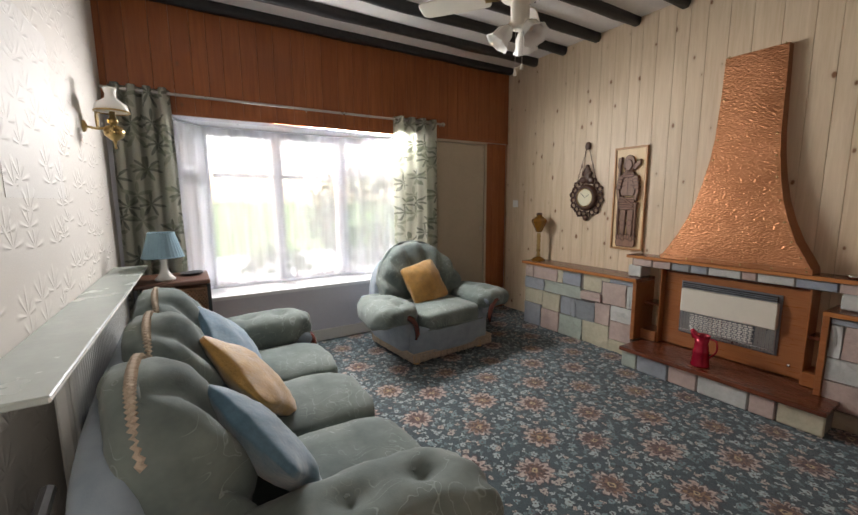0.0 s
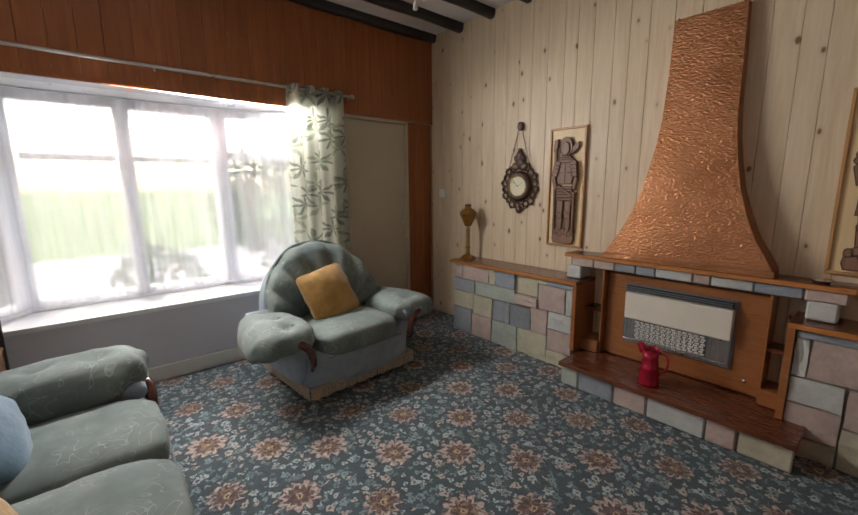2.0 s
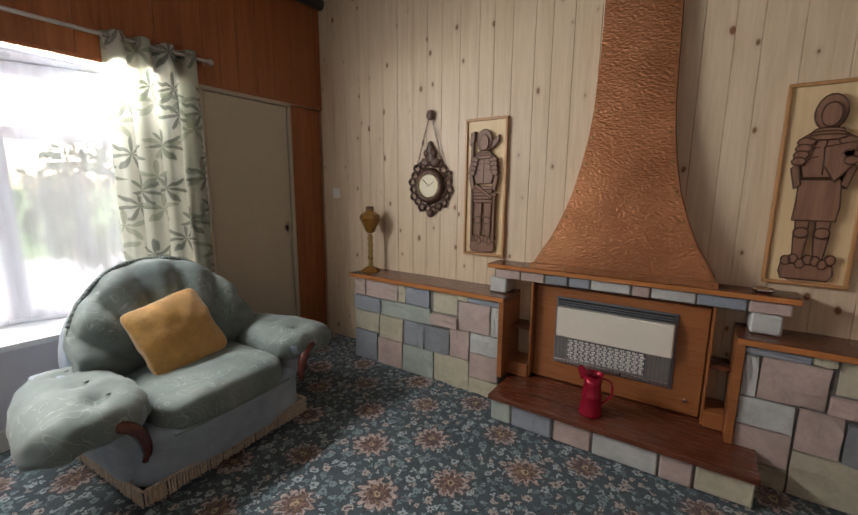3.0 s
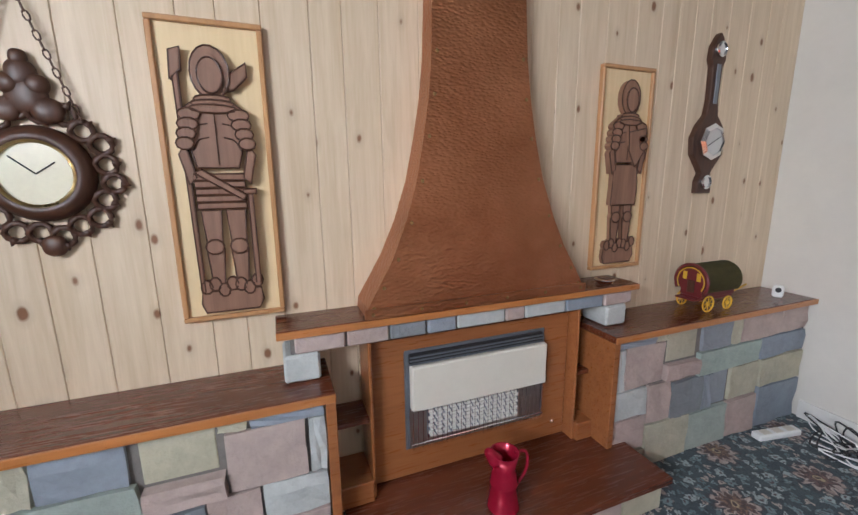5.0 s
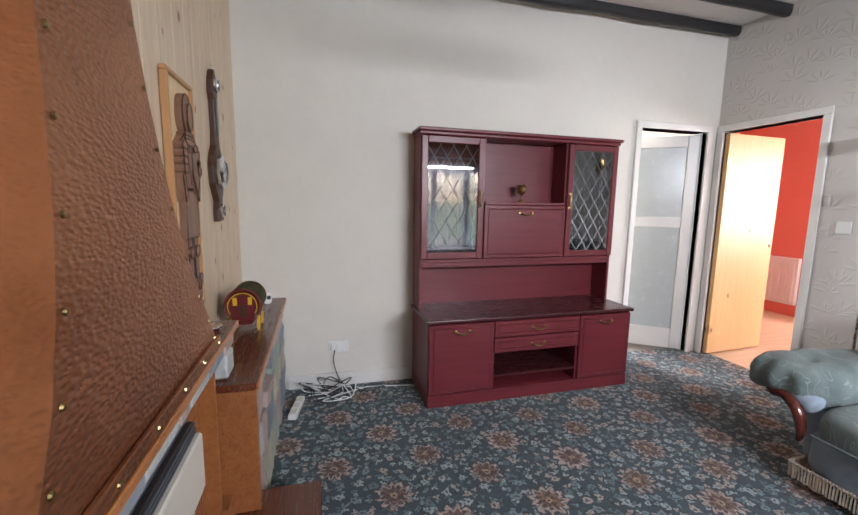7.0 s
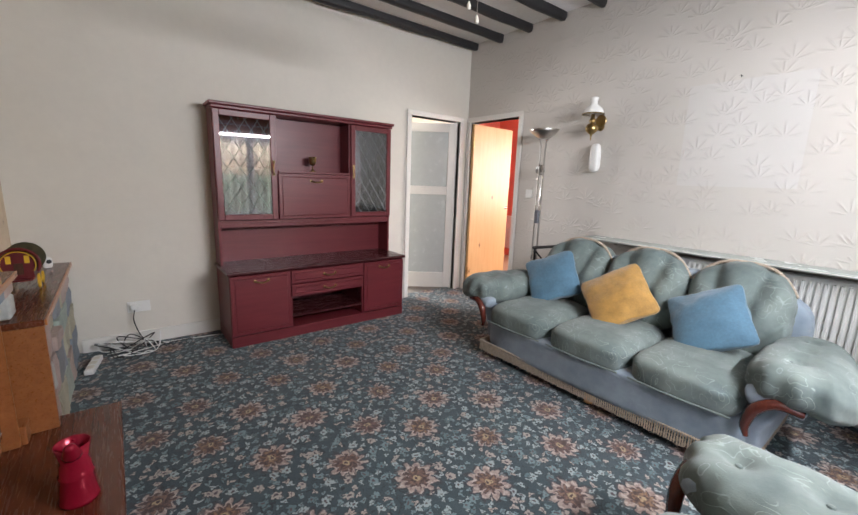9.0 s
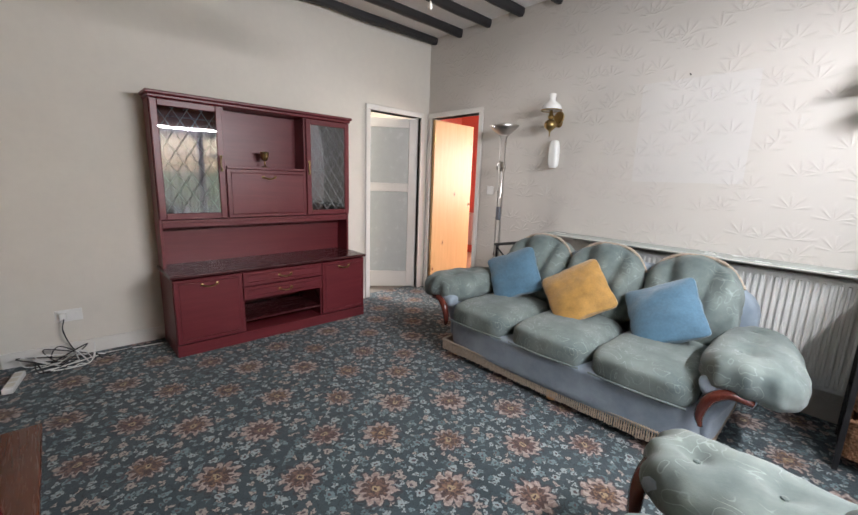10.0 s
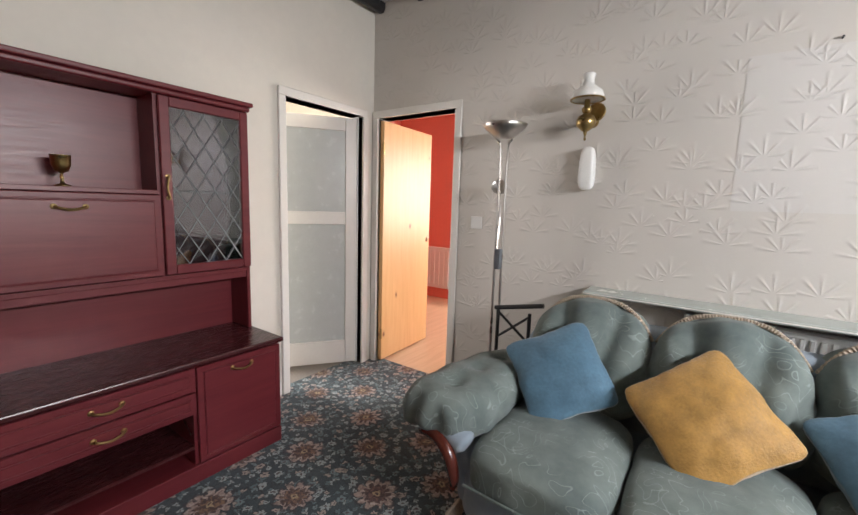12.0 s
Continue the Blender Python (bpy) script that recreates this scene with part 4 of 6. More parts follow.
def curtain(x0, x1, z0, folds, seed, spread=0.0):
    c = thing("curtain", pose((x0 + x1) / 2, YW - 0.085, z0), "cream curtain printed with grey green leaves", "curtain", "pair of curtains")
    bm = bmesh.new()
    nx, nz = folds * 12, 16
    h = 2.19 - z0
    cols = []
    for i in range(nx + 1):
        u = i / nx
        col = []
        for k in range(nz + 1):
            v = k / nz
            ph = u * folds * 2 * math.pi + 0.5 * noise.noise(Vector((u * 3, v * 1.4, seed)))
            amp = 0.045 + 0.012 * noise.noise(Vector((u * 4, v * 2, seed + 9)))
            x = (u - 0.5) * (x1 - x0) * (1 + spread * v) + 0.012 * math.sin(ph * 2)
            col.append(bm.verts.new((x, amp * math.cos(ph) + 0.01, h * (1 - v))))
        cols.append(col)
    for a, b in zip(cols, cols[1:]):
        for k in range(nz):
            bm.faces.new((a[k], b[k], b[k + 1], a[k + 1]))
    bmesh.ops.solidify(bm, geom=bm.faces[:], thickness=0.003)
    part("cloth", bm, CURTAIN, c, smooth=True)
    for i in range(folds * 2):
        u = (i + 0.5) / (folds * 2)
        part("eyelet", tube([(0, 0.024 * math.cos(a * math.pi / 6), 0.024 * math.sin(a * math.pi / 6)) for a in range(12)], 0.004, 6, closed=True), STEEL, c, "steel eyelet ring", loc=pose((u - 0.5) * (x1 - x0), 0.01, 2.157 - z0))


curtain(1.21, 1.585, 0.30, 4, 1.0, 0.12)
curtain(3.475, 3.985, 0.30, 4, 5.0, 0.03)

# ---- sofa and armchair, one design ----


def fringe(parent, a, b, z0, z1):
    """A braid with hanging cords between two plan points."""
    bm = bmesh.new()
    d = Vector((b[0] - a[0], b[1] - a[1], 0))
    n = max(8, int(d.length / 0.0125))
    rng = random.Random(n)
    for i in range(n):
        p = Vector((a[0], a[1], 0)) + d * ((i + 0.5) / n)
        w = rng.uniform(-0.003, 0.003)
        tube(((p.x, p.y, z1), (p.x + w, p.y + w, z0 + rng.uniform(-0.006, 0.004))), (0.0042, 0.0055), 4, bm=bm)
    part("fringe", bm, FRINGE, parent, "beige tassel fringe")
    pts = [Vector((a[0], a[1], z1)) + d * (i / (2 * n)) + Vector((0, 0, 0.004 * (-1) ** i)) for i in range(2 * n + 1)]
    part("braid", tube(pts, 0.007, 5), FRINGE, parent)


def settee(name, m, seats, cw, label, category, back_h, fan):
    s = thing(name, m @ Matrix.Diagonal((1, 1, 0.9, 1)), label, category)
    half = seats * cw / 2
    hb = half + 0.05 if seats > 1 else half + 0.10
    D = 1.04 if seats > 1 else 0.92
    aw, ao = (0.41, 0.07) if seats > 1 else (0.42, 0.05)

    def bowed(q, c):
        return Vector((q.x + 0.03 * (1 - (q.y / hb) ** 2) * (1 if q.x > 0 else 0), q.y, q.z))

    part("base", pillow(D - 0.16, 2 * hb, 0.28, 12, 9, 0, 0.002, 1.0, shape=bowed), VELVETBLUE, s, loc=pose(0.14 + (D - 0.16) / 2, 0, 0.22), smooth=True)
    fringe(s, (D - 0.005, -hb), (D - 0.005, hb), 0.05, 0.13)
    fringe(s, (0.2, -hb - 0.005), (D - 0.01, -hb - 0.005), 0.05, 0.13)
    fringe(s, (0.2, hb + 0.005), (D - 0.01, hb + 0.005), 0.05, 0.13)
    for fx, fy in ((0.22, -hb + 0.08), (0.22, hb - 0.08), (D - 0.09, -hb + 0.08), (D - 0.09, hb - 0.08)) + (((D - 0.07, 0.05),) if seats > 1 else ()):
        part("foot", lathe(((0.028, 0), (0.034, 0.03), (0.03, 0.1)), 10), PINEDOOR, s, loc=pose(fx, fy, 0))
    for i in range(seats):
        yc = -half + (i + 0.5) * cw

        def crown(q, c):
            z = q.z + 0.03 * (1 - (2 * q.y / cw) ** 2) * (c.z > 0)
            if c.x > 0.5:
                z -= 0.03 * (c.x - 0.5)
            return Vector((q.x, q.y, z))

        seat = part("seat_cushion", pillow(0.66, cw - 0.006, 0.17, 16, 5, 0, 0.008, i * 3.3, shape=crown), VELVET, s, loc=pose(D - 0.31, yc, 0.395), smooth=True)
        e = [(0.33, -cw / 2 + 0.03, -0.055), (0.335, 0, -0.06), (0.33, cw / 2 - 0.03, -0.055)]
        part("piping", tube(smooth_path(e), 0.006, 6), VELVET, seat)
    # backs: fans of stuffed channels
    nb = seats if seats > 1 else 1
    bw = cw if seats > 1 else 2 * half + 0.20
    chan = 3 if seats > 1 else 5
    for i in range(nb):
        yc = -half + (i + 0.5) * cw if seats > 1 else 0

        def fanned(q, c):
            t = 2 * q.y / bw
            top = (back_h - 0.42)
            zz = (q.z + top / 2) / top
            drop = 0.09 if seats > 1 else 0.22
            q = Vector((q.x, q.y, q.z - drop * max(0.0, zz) * abs(t) ** 2.3))
            ang = math.atan2(q.y, q.z + top / 2 + 0.12)
            amax = math.atan2(bw / 2, top * 0.75)
            ridge = abs(math.cos(ang / amax * chan * math.pi / 2))
            if c.x > 0:
                q.x += (0.05 * ridge - 0.035) * min(1, max(0, zz * 1.8)) + 0.04 * math.exp(-((zz - 0.45) / 0.3) ** 2)
            q.z += 0.022 * ridge * max(0, zz)
            q.x -= 0.12 * zz
            if seats > 1:
                q.x += 0.05 * (yc / half * t) * (1 if abs(yc) > 0.1 else 0)
            else:
                q.x += 0.10 * t * t
            return q

        bm = pillow(0.24, bw + 0.02, back_h - 0.42, 26, 3.4, 0, 0.011, 7 + i, shape=fanned)
        bc = part("back_cushion", bm, VELVET, s, loc=pose(0.33, yc, 0.42 + (back_h - 0.42) / 2), smooth=True)
        top = back_h - 0.42
        edge = []
        for k in range(25):
            t = -0.96 + 1.92 * k / 24
            zz = 1 - abs(t) ** 4 * 0.22
            drop = 0.09 if seats > 1 else 0.22
            edge.append((-0.12 * zz - 0.01 + (0.10 * t * t if seats == 1 else 0), t * bw / 2, top / 2 * (2 * zz - 1) - drop * zz * abs(t) ** 2.3 + 0.02))
        part("ruched_trim", tube([(x + 0.004 * (-1) ** k, y, z) for k, (x, y, z) in enumerate(smooth_path(edge, 4))], 0.011, 6), FRINGE if seats > 1 else VELVET, bc)
    bb = back_h - 0.10
    part("back_frame", pillow(0.16, 2 * half + 0.16, bb - 0.12, 12, 6, 0, 0.003, 2.0, shape=lambda q, c: Vector((q.x - 0.06 * (q.z / bb + 0.5), q.y, q.z - (0.05 if seats > 1 else 0.22) * abs(2 * q.y / (2 * half + 0.16)) ** 3 * (q.z > 0)))), VELVETBLUE, s, loc=pose(0.20, 0, 0.12 + (bb - 0.12) / 2), smooth=True)
    # arms: flared padded tops over a scrolled front
    for sg in (-1, 1):
        part("arm_panel", pillow(D - 0.24, 0.13, 0.46, 10, 6, 0, 0.002, 3.0, shape=lambda q, c, sg=sg: Vector((q.x, q.y + sg * 0.12 * max(0, q.z + 0.05) / 0.28, q.z))), VELVETBLUE, s, loc=pose(0.16 + (D - 0.24) / 2, sg * (hb - 0.04), 0.33), smooth=True)

        def arm(q, c, sg=sg):
            u = c.x * 0.5 + 0.5
            grow = 0.78 + 0.34 * u
            y = q.y * grow + sg * 0.05 * u
            z = q.z * grow - 0.10 * abs(q.y / 0.2) ** 2 * (1 if q.y * sg > 0 else 0.4) * 0.6
            pleat = 0.012 * math.cos(q.y * 60) * max(0, c.x) ** 2
            return Vector((q.x + pleat, y, z))

        tf = [(x, sg * yy) for x in (-0.18, 0.02, 0.22) for yy in (-0.02,)]
        ap = part("arm_pad", pillow(D - 0.20, aw, 0.25 if seats > 1 else 0.22, 18, 2.9, 0, 0.011, 5 + sg, tufts=tf, shape=arm), VELVET, s, loc=pose(0.22 + (D - 0.22) / 2, sg * (hb + ao), 0.565 if seats > 1 else 0.50), smooth=True)
        for x, yy in tf:
            part("button", lathe(((0.011, 0), (0.009, 0.005), (0, 0.007)), 8), VELVET, ap, loc=pose(x, yy, 0.085))
        # rolled cuff under the pad and the wood scroll
        cu = [(D - 0.075 + 0.0, sg * (hb + 0.155), 0.475), (D - 0.065, sg * (hb + 0.05), 0.50), (D - 0.06, sg * (hb - 0.05), 0.46)]
        part("front_roll", tube(smooth_path(cu), [0.05] * 8 + [0.055] * 8 + [0.035], 12), VELVETBLUE, s, smooth=True)
        sc = smooth_path([(D - 0.03, sg * (hb + 0.15), 0.47), (D - 0.008, sg * (hb + 0.06), 0.485), (D + 0.004, sg * (hb - 0.005), 0.43), (D + 0.002, sg * (hb - 0.03), 0.33), (D - 0.005, sg * (hb - 0.02), 0.27)], 6)
        k = len(sc)
        part("scroll", tube(sc, [0.012 + 0.015 * math.sin(math.pi * min(1, (i + 4) / (k + 2))) for i in range(k)], 8), SCROLL, s, "dark polished wooden arm scroll", smooth=True)
    return s


settee("sofa", pose(1.25, 2.625, 0, 0, 0, 0), 3, 0.54, "sage green velvet three seat sofa with fringed base", "sofa", 1.0, 3)
settee("armchair", pose(3.46, 4.42, 0, 0, 0, -90 + 4), 1, 0.66, "sage green velvet armchair with scalloped back", "armchair", 1.04, 5)


def cushion(m, mat, label, size=0.42, seed=0.0):
    def corners(q, c):
        k = abs(c.x * c.y) ** 1.2
        return Vector((q.x * (1 - 0.06 * (1 - c.y * c.y)), q.y * (1 - 0.06 * (1 - c.x * c.x)), q.z * (1 - 0.75 * k)))

    c = part("cushion", pillow(size, size, 0.14, 18, 9, 0.6, 0.010, seed, shape=corners), mat, smooth=True)
    c.matrix_basis = m
    tagged(c, label, "cushion", "scatter cushions")


cushion(pose(1.765, 2.02, 0.615, 0, 56, 12) @ pose(0, 0, 0, 0, 0, 28), BLUECUSH, "blue velour scatter cushion leaning on the sofa", 0.40, 1)
cushion(pose(1.80, 2.57, 0.60, 0, 50, 2) @ pose(0, 0, 0, 0, 0, 40), MUSTARD, "mustard crushed velour cushion on the sofa", 0.43, 2)
cushion(pose(1.77, 3.11, 0.59, 0, 52, -12) @ pose(0, 0, 0, 0, 0, 35), BLUECUSH, "blue velour scatter cushion by the sofa arm", 0.42, 3)
cushion(pose(3.46, 3.91, 0.60, 0, 0, 0) @ pose(0, 0, 0, 62, 0, 4) @ pose(0, 0, 0, 0, 0, 12), MUSTARD, "mustard velour cushion on the armchair", 0.40, 4)

# ---- wall cabinet ----
cab = thing("display_cabinet", Matrix.Diagonal((1, 1, 1.013, 1)), "tall mahogany wall unit with leaded glass doors", "cabinet")
CX0, CX1, CY, CF, CU = 2.265, 3.85, 0.178, 0.64, 0.385
XA, XB = 2.71, 3.38
for x0 in (CX0, CX1 - 0.02):
    part("side_panel", box(x0, x0 + 0.02, CY, CF - 0.02, 0.0, 0.574, 0.002), MAHOG, cab)
    part("side_panel", box(x0, x0 + 0.02, CY, CU - 0.022, 0.601, 1.80, 0.002), MAHOG, cab)
part("plinth", box(CX0 - 0.002, CX1 + 0.002, CY, CF - 0.004, 0.0, 0.085, 0.003), MAHOG, cab)
part("worktop", box(CX0 - 0.015, CX1 + 0.015, CY, CF + 0.012, 0.575, 0.60, 0.007, 2), DARKMAHOG, cab, "dark polished cabinet top")
part("back_panel", box(CX0 + 0.02, CX1 - 0.02, CY, CY + 0.008, 0.09, 1.80), MAHOG, cab)
part("cornice", box(CX0 - 0.02, CX1 + 0.02, CY, CU + 0.02, 1.825, 1.848, 0.006, 2), MAHOG, cab)
part("cornice_mould", box(CX0 - 0.008, CX1 + 0.008, CY, CU + 0.006, 1.801, 1.824, 0.006), MAHOG, cab)
part("upper_floor", box(CX0 + 0.021, CX1 - 0.021, CY + 0.009, CU - 0.022, 0.935, 0.955), MAHOG, cab)
part("recess_valance", box(CX0 + 0.021, CX1 - 0.021, CU - 0.045, CU - 0.024, 0.90, 0.934, 0.002), MAHOG, cab)
for x in (XA, XB):
    part("divider", box(x - 0.009, x + 0.009, CY + 0.009, CU - 0.022, 0.956, 1.80), MAHOG, cab)
    part("divider", box(x - 0.009, x + 0.009, CY + 0.009, CF - 0.021, 0.086, 0.574), MAHOG, cab)
part("niche_shelf", box(XA + 0.01, XB - 0.01, CY + 0.009, CU - 0.003, 1.345, 1.365, 0.002), MAHOG, cab)
part("slot_floor", box(XA + 0.01, XB - 0.01, CY + 0.009, CF - 0.02, 0.165, 0.18), DARKMAHOG, cab)
part("inner_shelf", box(XB + 0.01, CX1 - 0.021, CY + 0.009, CU - 0.04, 1.36, 1.372), SMOKED, cab)
part("inner_shelf", box(CX0 + 0.021, XA - 0.01, CY + 0.009, CU - 0.04, 1.36, 1.372), SMOKED, cab)


def bow_handle(parent, x, y, z, vertical=False):
    pts = [(-0.05, 0, 0), (-0.04, 0.018, -0.004), (0, 0.024, -0.012), (0.04, 0.018, -0.004), (0.05, 0, 0)]
    if vertical:
        pts = [(-c, b, a) for a, b, c in pts]
    h = part("handle", tube([(x + a, y + b, z + c) for a, b, c in smooth_path(pts, 5)], 0.0055, 7), BRASS, parent, "antique brass bow handle")
    for a in (pts[0], pts[-1]):
        part("rosette", lathe(((0.012, 0), (0.011, 0.004), (0.004, 0.006)), 10), BRASS, h, loc=pose(x + a[0], y, z + a[2], -90, 0, 0))


def panel_front(name, x0, x1, z0, z1, y, hx, hz):
    d = part(name, box(x0, x1, y - 0.018, y, z0, z1, 0.003), MAHOG, cab)
    part("raised_panel", box(x0 + 0.03, x1 - 0.03, y, y + 0.004, z0 + 0.03, z1 - 0.03, 0.0035), MAHOG, d)
    for a, b, c, e in ((x0 + 0.022, x1 - 0.022, z1 - 0.028, z1 - 0.022), (x0 + 0.022, x1 - 0.022, z0 + 0.022, z0 + 0.028)):
        part("bead", box(a, b, y + 0.0005, y + 0.005, c, e, 0.002), MAHOG, d)
    bow_handle(d, hx, y + 0.004, hz)
    return d


panel_front("door", XB + 0.006, CX1 - 0.004, 0.095, 0.565, CF, (XB + CX1) / 2, 0.515)
panel_front("door", CX0 + 0.004, XA - 0.006, 0.095, 0.565, CF, (CX0 + XA) / 2, 0.515)
panel_front("drawer", XA, XB, 0.455, 0.565, CF, (XA + XB) / 2, 0.512)
panel_front("drawer", XA, XB, 0.345, 0.447, CF, (XA + XB) / 2, 0.396)
panel_front("flap_door", XA + 0.004, XB - 0.004, 0.962, 1.342, CU, (XA + XB) / 2, 1.285)
part("slot_rail", tube(((XA + 0.02, CF - 0.10, 0.30), (XA + 0.02, CF - 0.02, 0.24)), 0.005), CHROME, cab)
for x0, x1, hx in ((XB + 0.006, CX1 - 0.004, XB + 0.03), (CX0 + 0.004, XA - 0.006, XA - 0.03)):
    d = part("glass_door", box(x0, x0 + 0.045, CU - 0.018, CU, 0.962, 1.796, 0.004), MAHOG, cab, "leaded glass cabinet door")
    part("stile", box(x1 - 0.045, x1, CU - 0.018, CU, 0.962, 1.796, 0.004), MAHOG, d)
    part("rail", box(x0 + 0.0455, x1 - 0.0455, CU - 0.018, CU, 0.962, 1.007, 0.004), MAHOG, d)
    part("rail", box(x0 + 0.0455, x1 - 0.0455, CU - 0.018, CU, 1.751, 1.796, 0.004), MAHOG, d)
    part("pane", box(x0 + 0.04, x1 - 0.04, CU - 0.012, CU - 0.008, 1.0, 1.76), SMOKED, d)
    bm = bmesh.new()
    gx0, gx1, gz0, gz1 = x0 + 0.045, x1 - 0.045, 1.007, 1.751
    st, sl = 0.094, 1.55
    for sg in (-1, 1):
        for k in range(-16, 22):
            # line x = c + sg*(z-gz0)/sl clipped to the pane
            c = gx0 + k * st
            pts = []
            for s_ in range(0, 61):
                z = gz0 + (gz1 - gz0) * s_ / 60
                x = c + sg * (z - gz0) / sl
                if gx0 <= x <= gx1:
                    pts.append((x, CU - 0.0065, z))
            if len(pts) > 2:
                tube((pts[0], pts[-1]), 0.0022, 4, bm=bm)
    part("lead_lattice", bm, LEAD, d, "diamond lead lattice")
    bow_handle(d, hx, CU + 0.001, 1.38, True)

gob = thing("goblet", pose(3.04, 0.29, 1.383), "small brass goblet on the cabinet shelf", "goblet")
part("bowl", lathe(((0.006, 0.055), (0.022, 0.062), (0.033, 0.09), (0.034, 0.125), (0.036, 0.128), (0.033, 0.126), (0.03, 0.09), (0.0, 0.066)), 20), BRASS, gob, smooth=True)
part("stem", lathe(((0.03, 0), (0.028, 0.005), (0.008, 0.012), (0.005, 0.03), (0.009, 0.036), (0.005, 0.042), (0.006, 0.056)), 16), BRASS, gob, smooth=True)

# ---- ceiling fan ----
FX, FY = 3.20, 2.47
fan = thing("ceiling_fan", pose(FX, FY, -0.05), "cream ceiling fan with frilled glass light shades", "ceiling fan")
CREAM = plain("cream fan enamel", (0.70, 0.66, 0.58), 0.35, vary=0.04)
part("mounting_ring", lathe(((0.36, 2.70), (0.36, 2.675), (0.50, 2.675), (0.52, 2.685), (0.52, 2.70)), 48), CREAM, fan, "large cream ceiling ring", smooth=False)
part("ring_line", tube([(0.515 * math.cos(a * math.pi / 24), 0.515 * math.sin(a * math.pi / 24), 2.672) for a in range(48)], 0.006, 6, closed=True), DARKCARVE, fan)
for i in range(4):
    a = i * math.pi / 2 + 0.3
    part("ring_stay", tube(((0.44 * math.cos(a), 0.44 * math.sin(a), 2.70), (0.44 * math.cos(a), 0.44 * math.sin(a), 2.929)), 0.006, 6), CREAM, fan)
part("down_rod", lathe(((0.014, 2.60), (0.014, 2.929)), 12), CREAM, fan)
part("canopy", lathe(((0.05, 2.79), (0.075, 2.85), (0.08, 2.929)), 24), CREAM, fan, smooth=True)
part("motor_housing", lathe(((0.05, 2.44), (0.10, 2.455), (0.115, 2.49), (0.115, 2.55), (0.08, 2.60), (0.03, 2.62)), 32), CREAM, fan)
for i in range(20):
    a = i * math.pi / 10
    part("vent_slot", box(-0.003, 0.003, -0.002, 0.002, -0.014, 0.014), BLACKPLASTIC, fan, loc=pose(0.108 * math.cos(a), 0.108 * math.sin(a), 2.468, 0, 0, math.degrees(a) + 90))
part("switch_housing", lathe(((0.04, 2.30), (0.048, 2.31), (0.05, 2.42), (0.045, 2.44)), 24), CREAM, fan, smooth=True)
for i in range(4):
    a = math.degrees(i * math.pi / 2) + 38
    bl = part("blade", pillow(0.40, 0.135, 0.008, 8, 7, 0, 0.0), CREAM, fan, "white painted fan blade", loc=pose(0, 0, 2.475, 0, 0, a) @ pose(0.36, 0, 0, 11, 0, 0), smooth=True)
    part("blade_iron", box(-0.27, -0.17, -0.02, 0.02, -0.008, -0.003, 0.002), BRASS, bl)
for i in range(3):
    a = i * 2 * math.pi / 3 + 0.5
    sh = part("lamp_shade", lathe(((0.02, 0.0), (0.028, -0.01), (0.045, -0.04), (0.05, -0.075), (0.068, -0.105), (0.066, -0.106), (0.048, -0.075), (0.042, -0.04), (0.022, -0.008)), 32, flute=0.06, waves=7), OPAL, fan, "frilled white glass shade", loc=pose(0.055 * math.cos(a), 0.055 * math.sin(a), 2.31, 0, 0, math.degrees(a)) @ pose(0, 0, 0, 0, -38, 0), smooth=True)
    part("lamp_holder", lathe(((0.016, 0.02), (0.018, -0.02), (0.012, -0.05)), 12), CREAM, sh)
for dx, dz in ((0.03, 2.10), (-0.02, 2.06)):
    part("pull_cord", tube(((dx, 0.01, 2.30), (dx, 0.01, dz + 0.03)), 0.0015, 4), STEEL, fan)
    part("pull_knob", lathe(((0.003, 0.035), (0.008, 0.02), (0.009, 0.005), (0.0, 0.0)), 10), CREAM, fan, loc=pose(dx, 0.01, dz))

# ---- radiator and shelf behind the sofa ----
RX = sofa_x(3.3)
ra = thing("radiator", pose(RX + 0.02, 3.2, 0), "long white panel radiator behind the sofa", "radiator")
part("panel", box(0.035, 0.075, -0.75, 0.78, 0.20, 0.86, 0.008), RADWHITE, ra)
for i in range(44):
    y0 = -0.735 + i * 0.0343
    part("rib", box(0.0745, 0.087, y0, y0 + 0.019, 0.23, 0.83, 0.004), RADWHITE, ra)
part("bracket", box(0.0, 0.034, -0.5, -0.46, 0.25, 0.8), RADWHITE, ra)
part("bracket", box(0.0, 0.034, 0.46, 0.5, 0.25, 0.8), RADWHITE, ra)
part("pipe", tube(((0.05, 0.80, 0.0), (0.05, 0.80, 0.22), (0.05, 0.77, 0.24)), 0.008), CHROME, ra)
sh = thing("radiator_shelf", pose(0, 0, 0), "grey green painted shelf over the radiator", "shelf")
bm = box(RX - 0.01, RX + 0.185, 1.98, 4.2, 0.895, 0.915, 0.004)
for v in bm.verts:
    v.co.x += sofa_x(v.co.y) - RX + 0.012
part("board", bm, MARBLE, sh)
part("edge_strip", tube(((sofa_x(1.98) + 0.192, 1.98, 0.905), (sofa_x(4.2) + 0.192, 4.20, 0.905)), 0.007, 6), GLOSSWHITE, sh)
for y in (2.2, 3.0, 4.0):
    part("bracket", box(sofa_x(y) + 0.002, sofa_x(y) + 0.10, y - 0.01, y + 0.01, 0.868, 0.894, 0.002), GLOSSWHITE, sh)

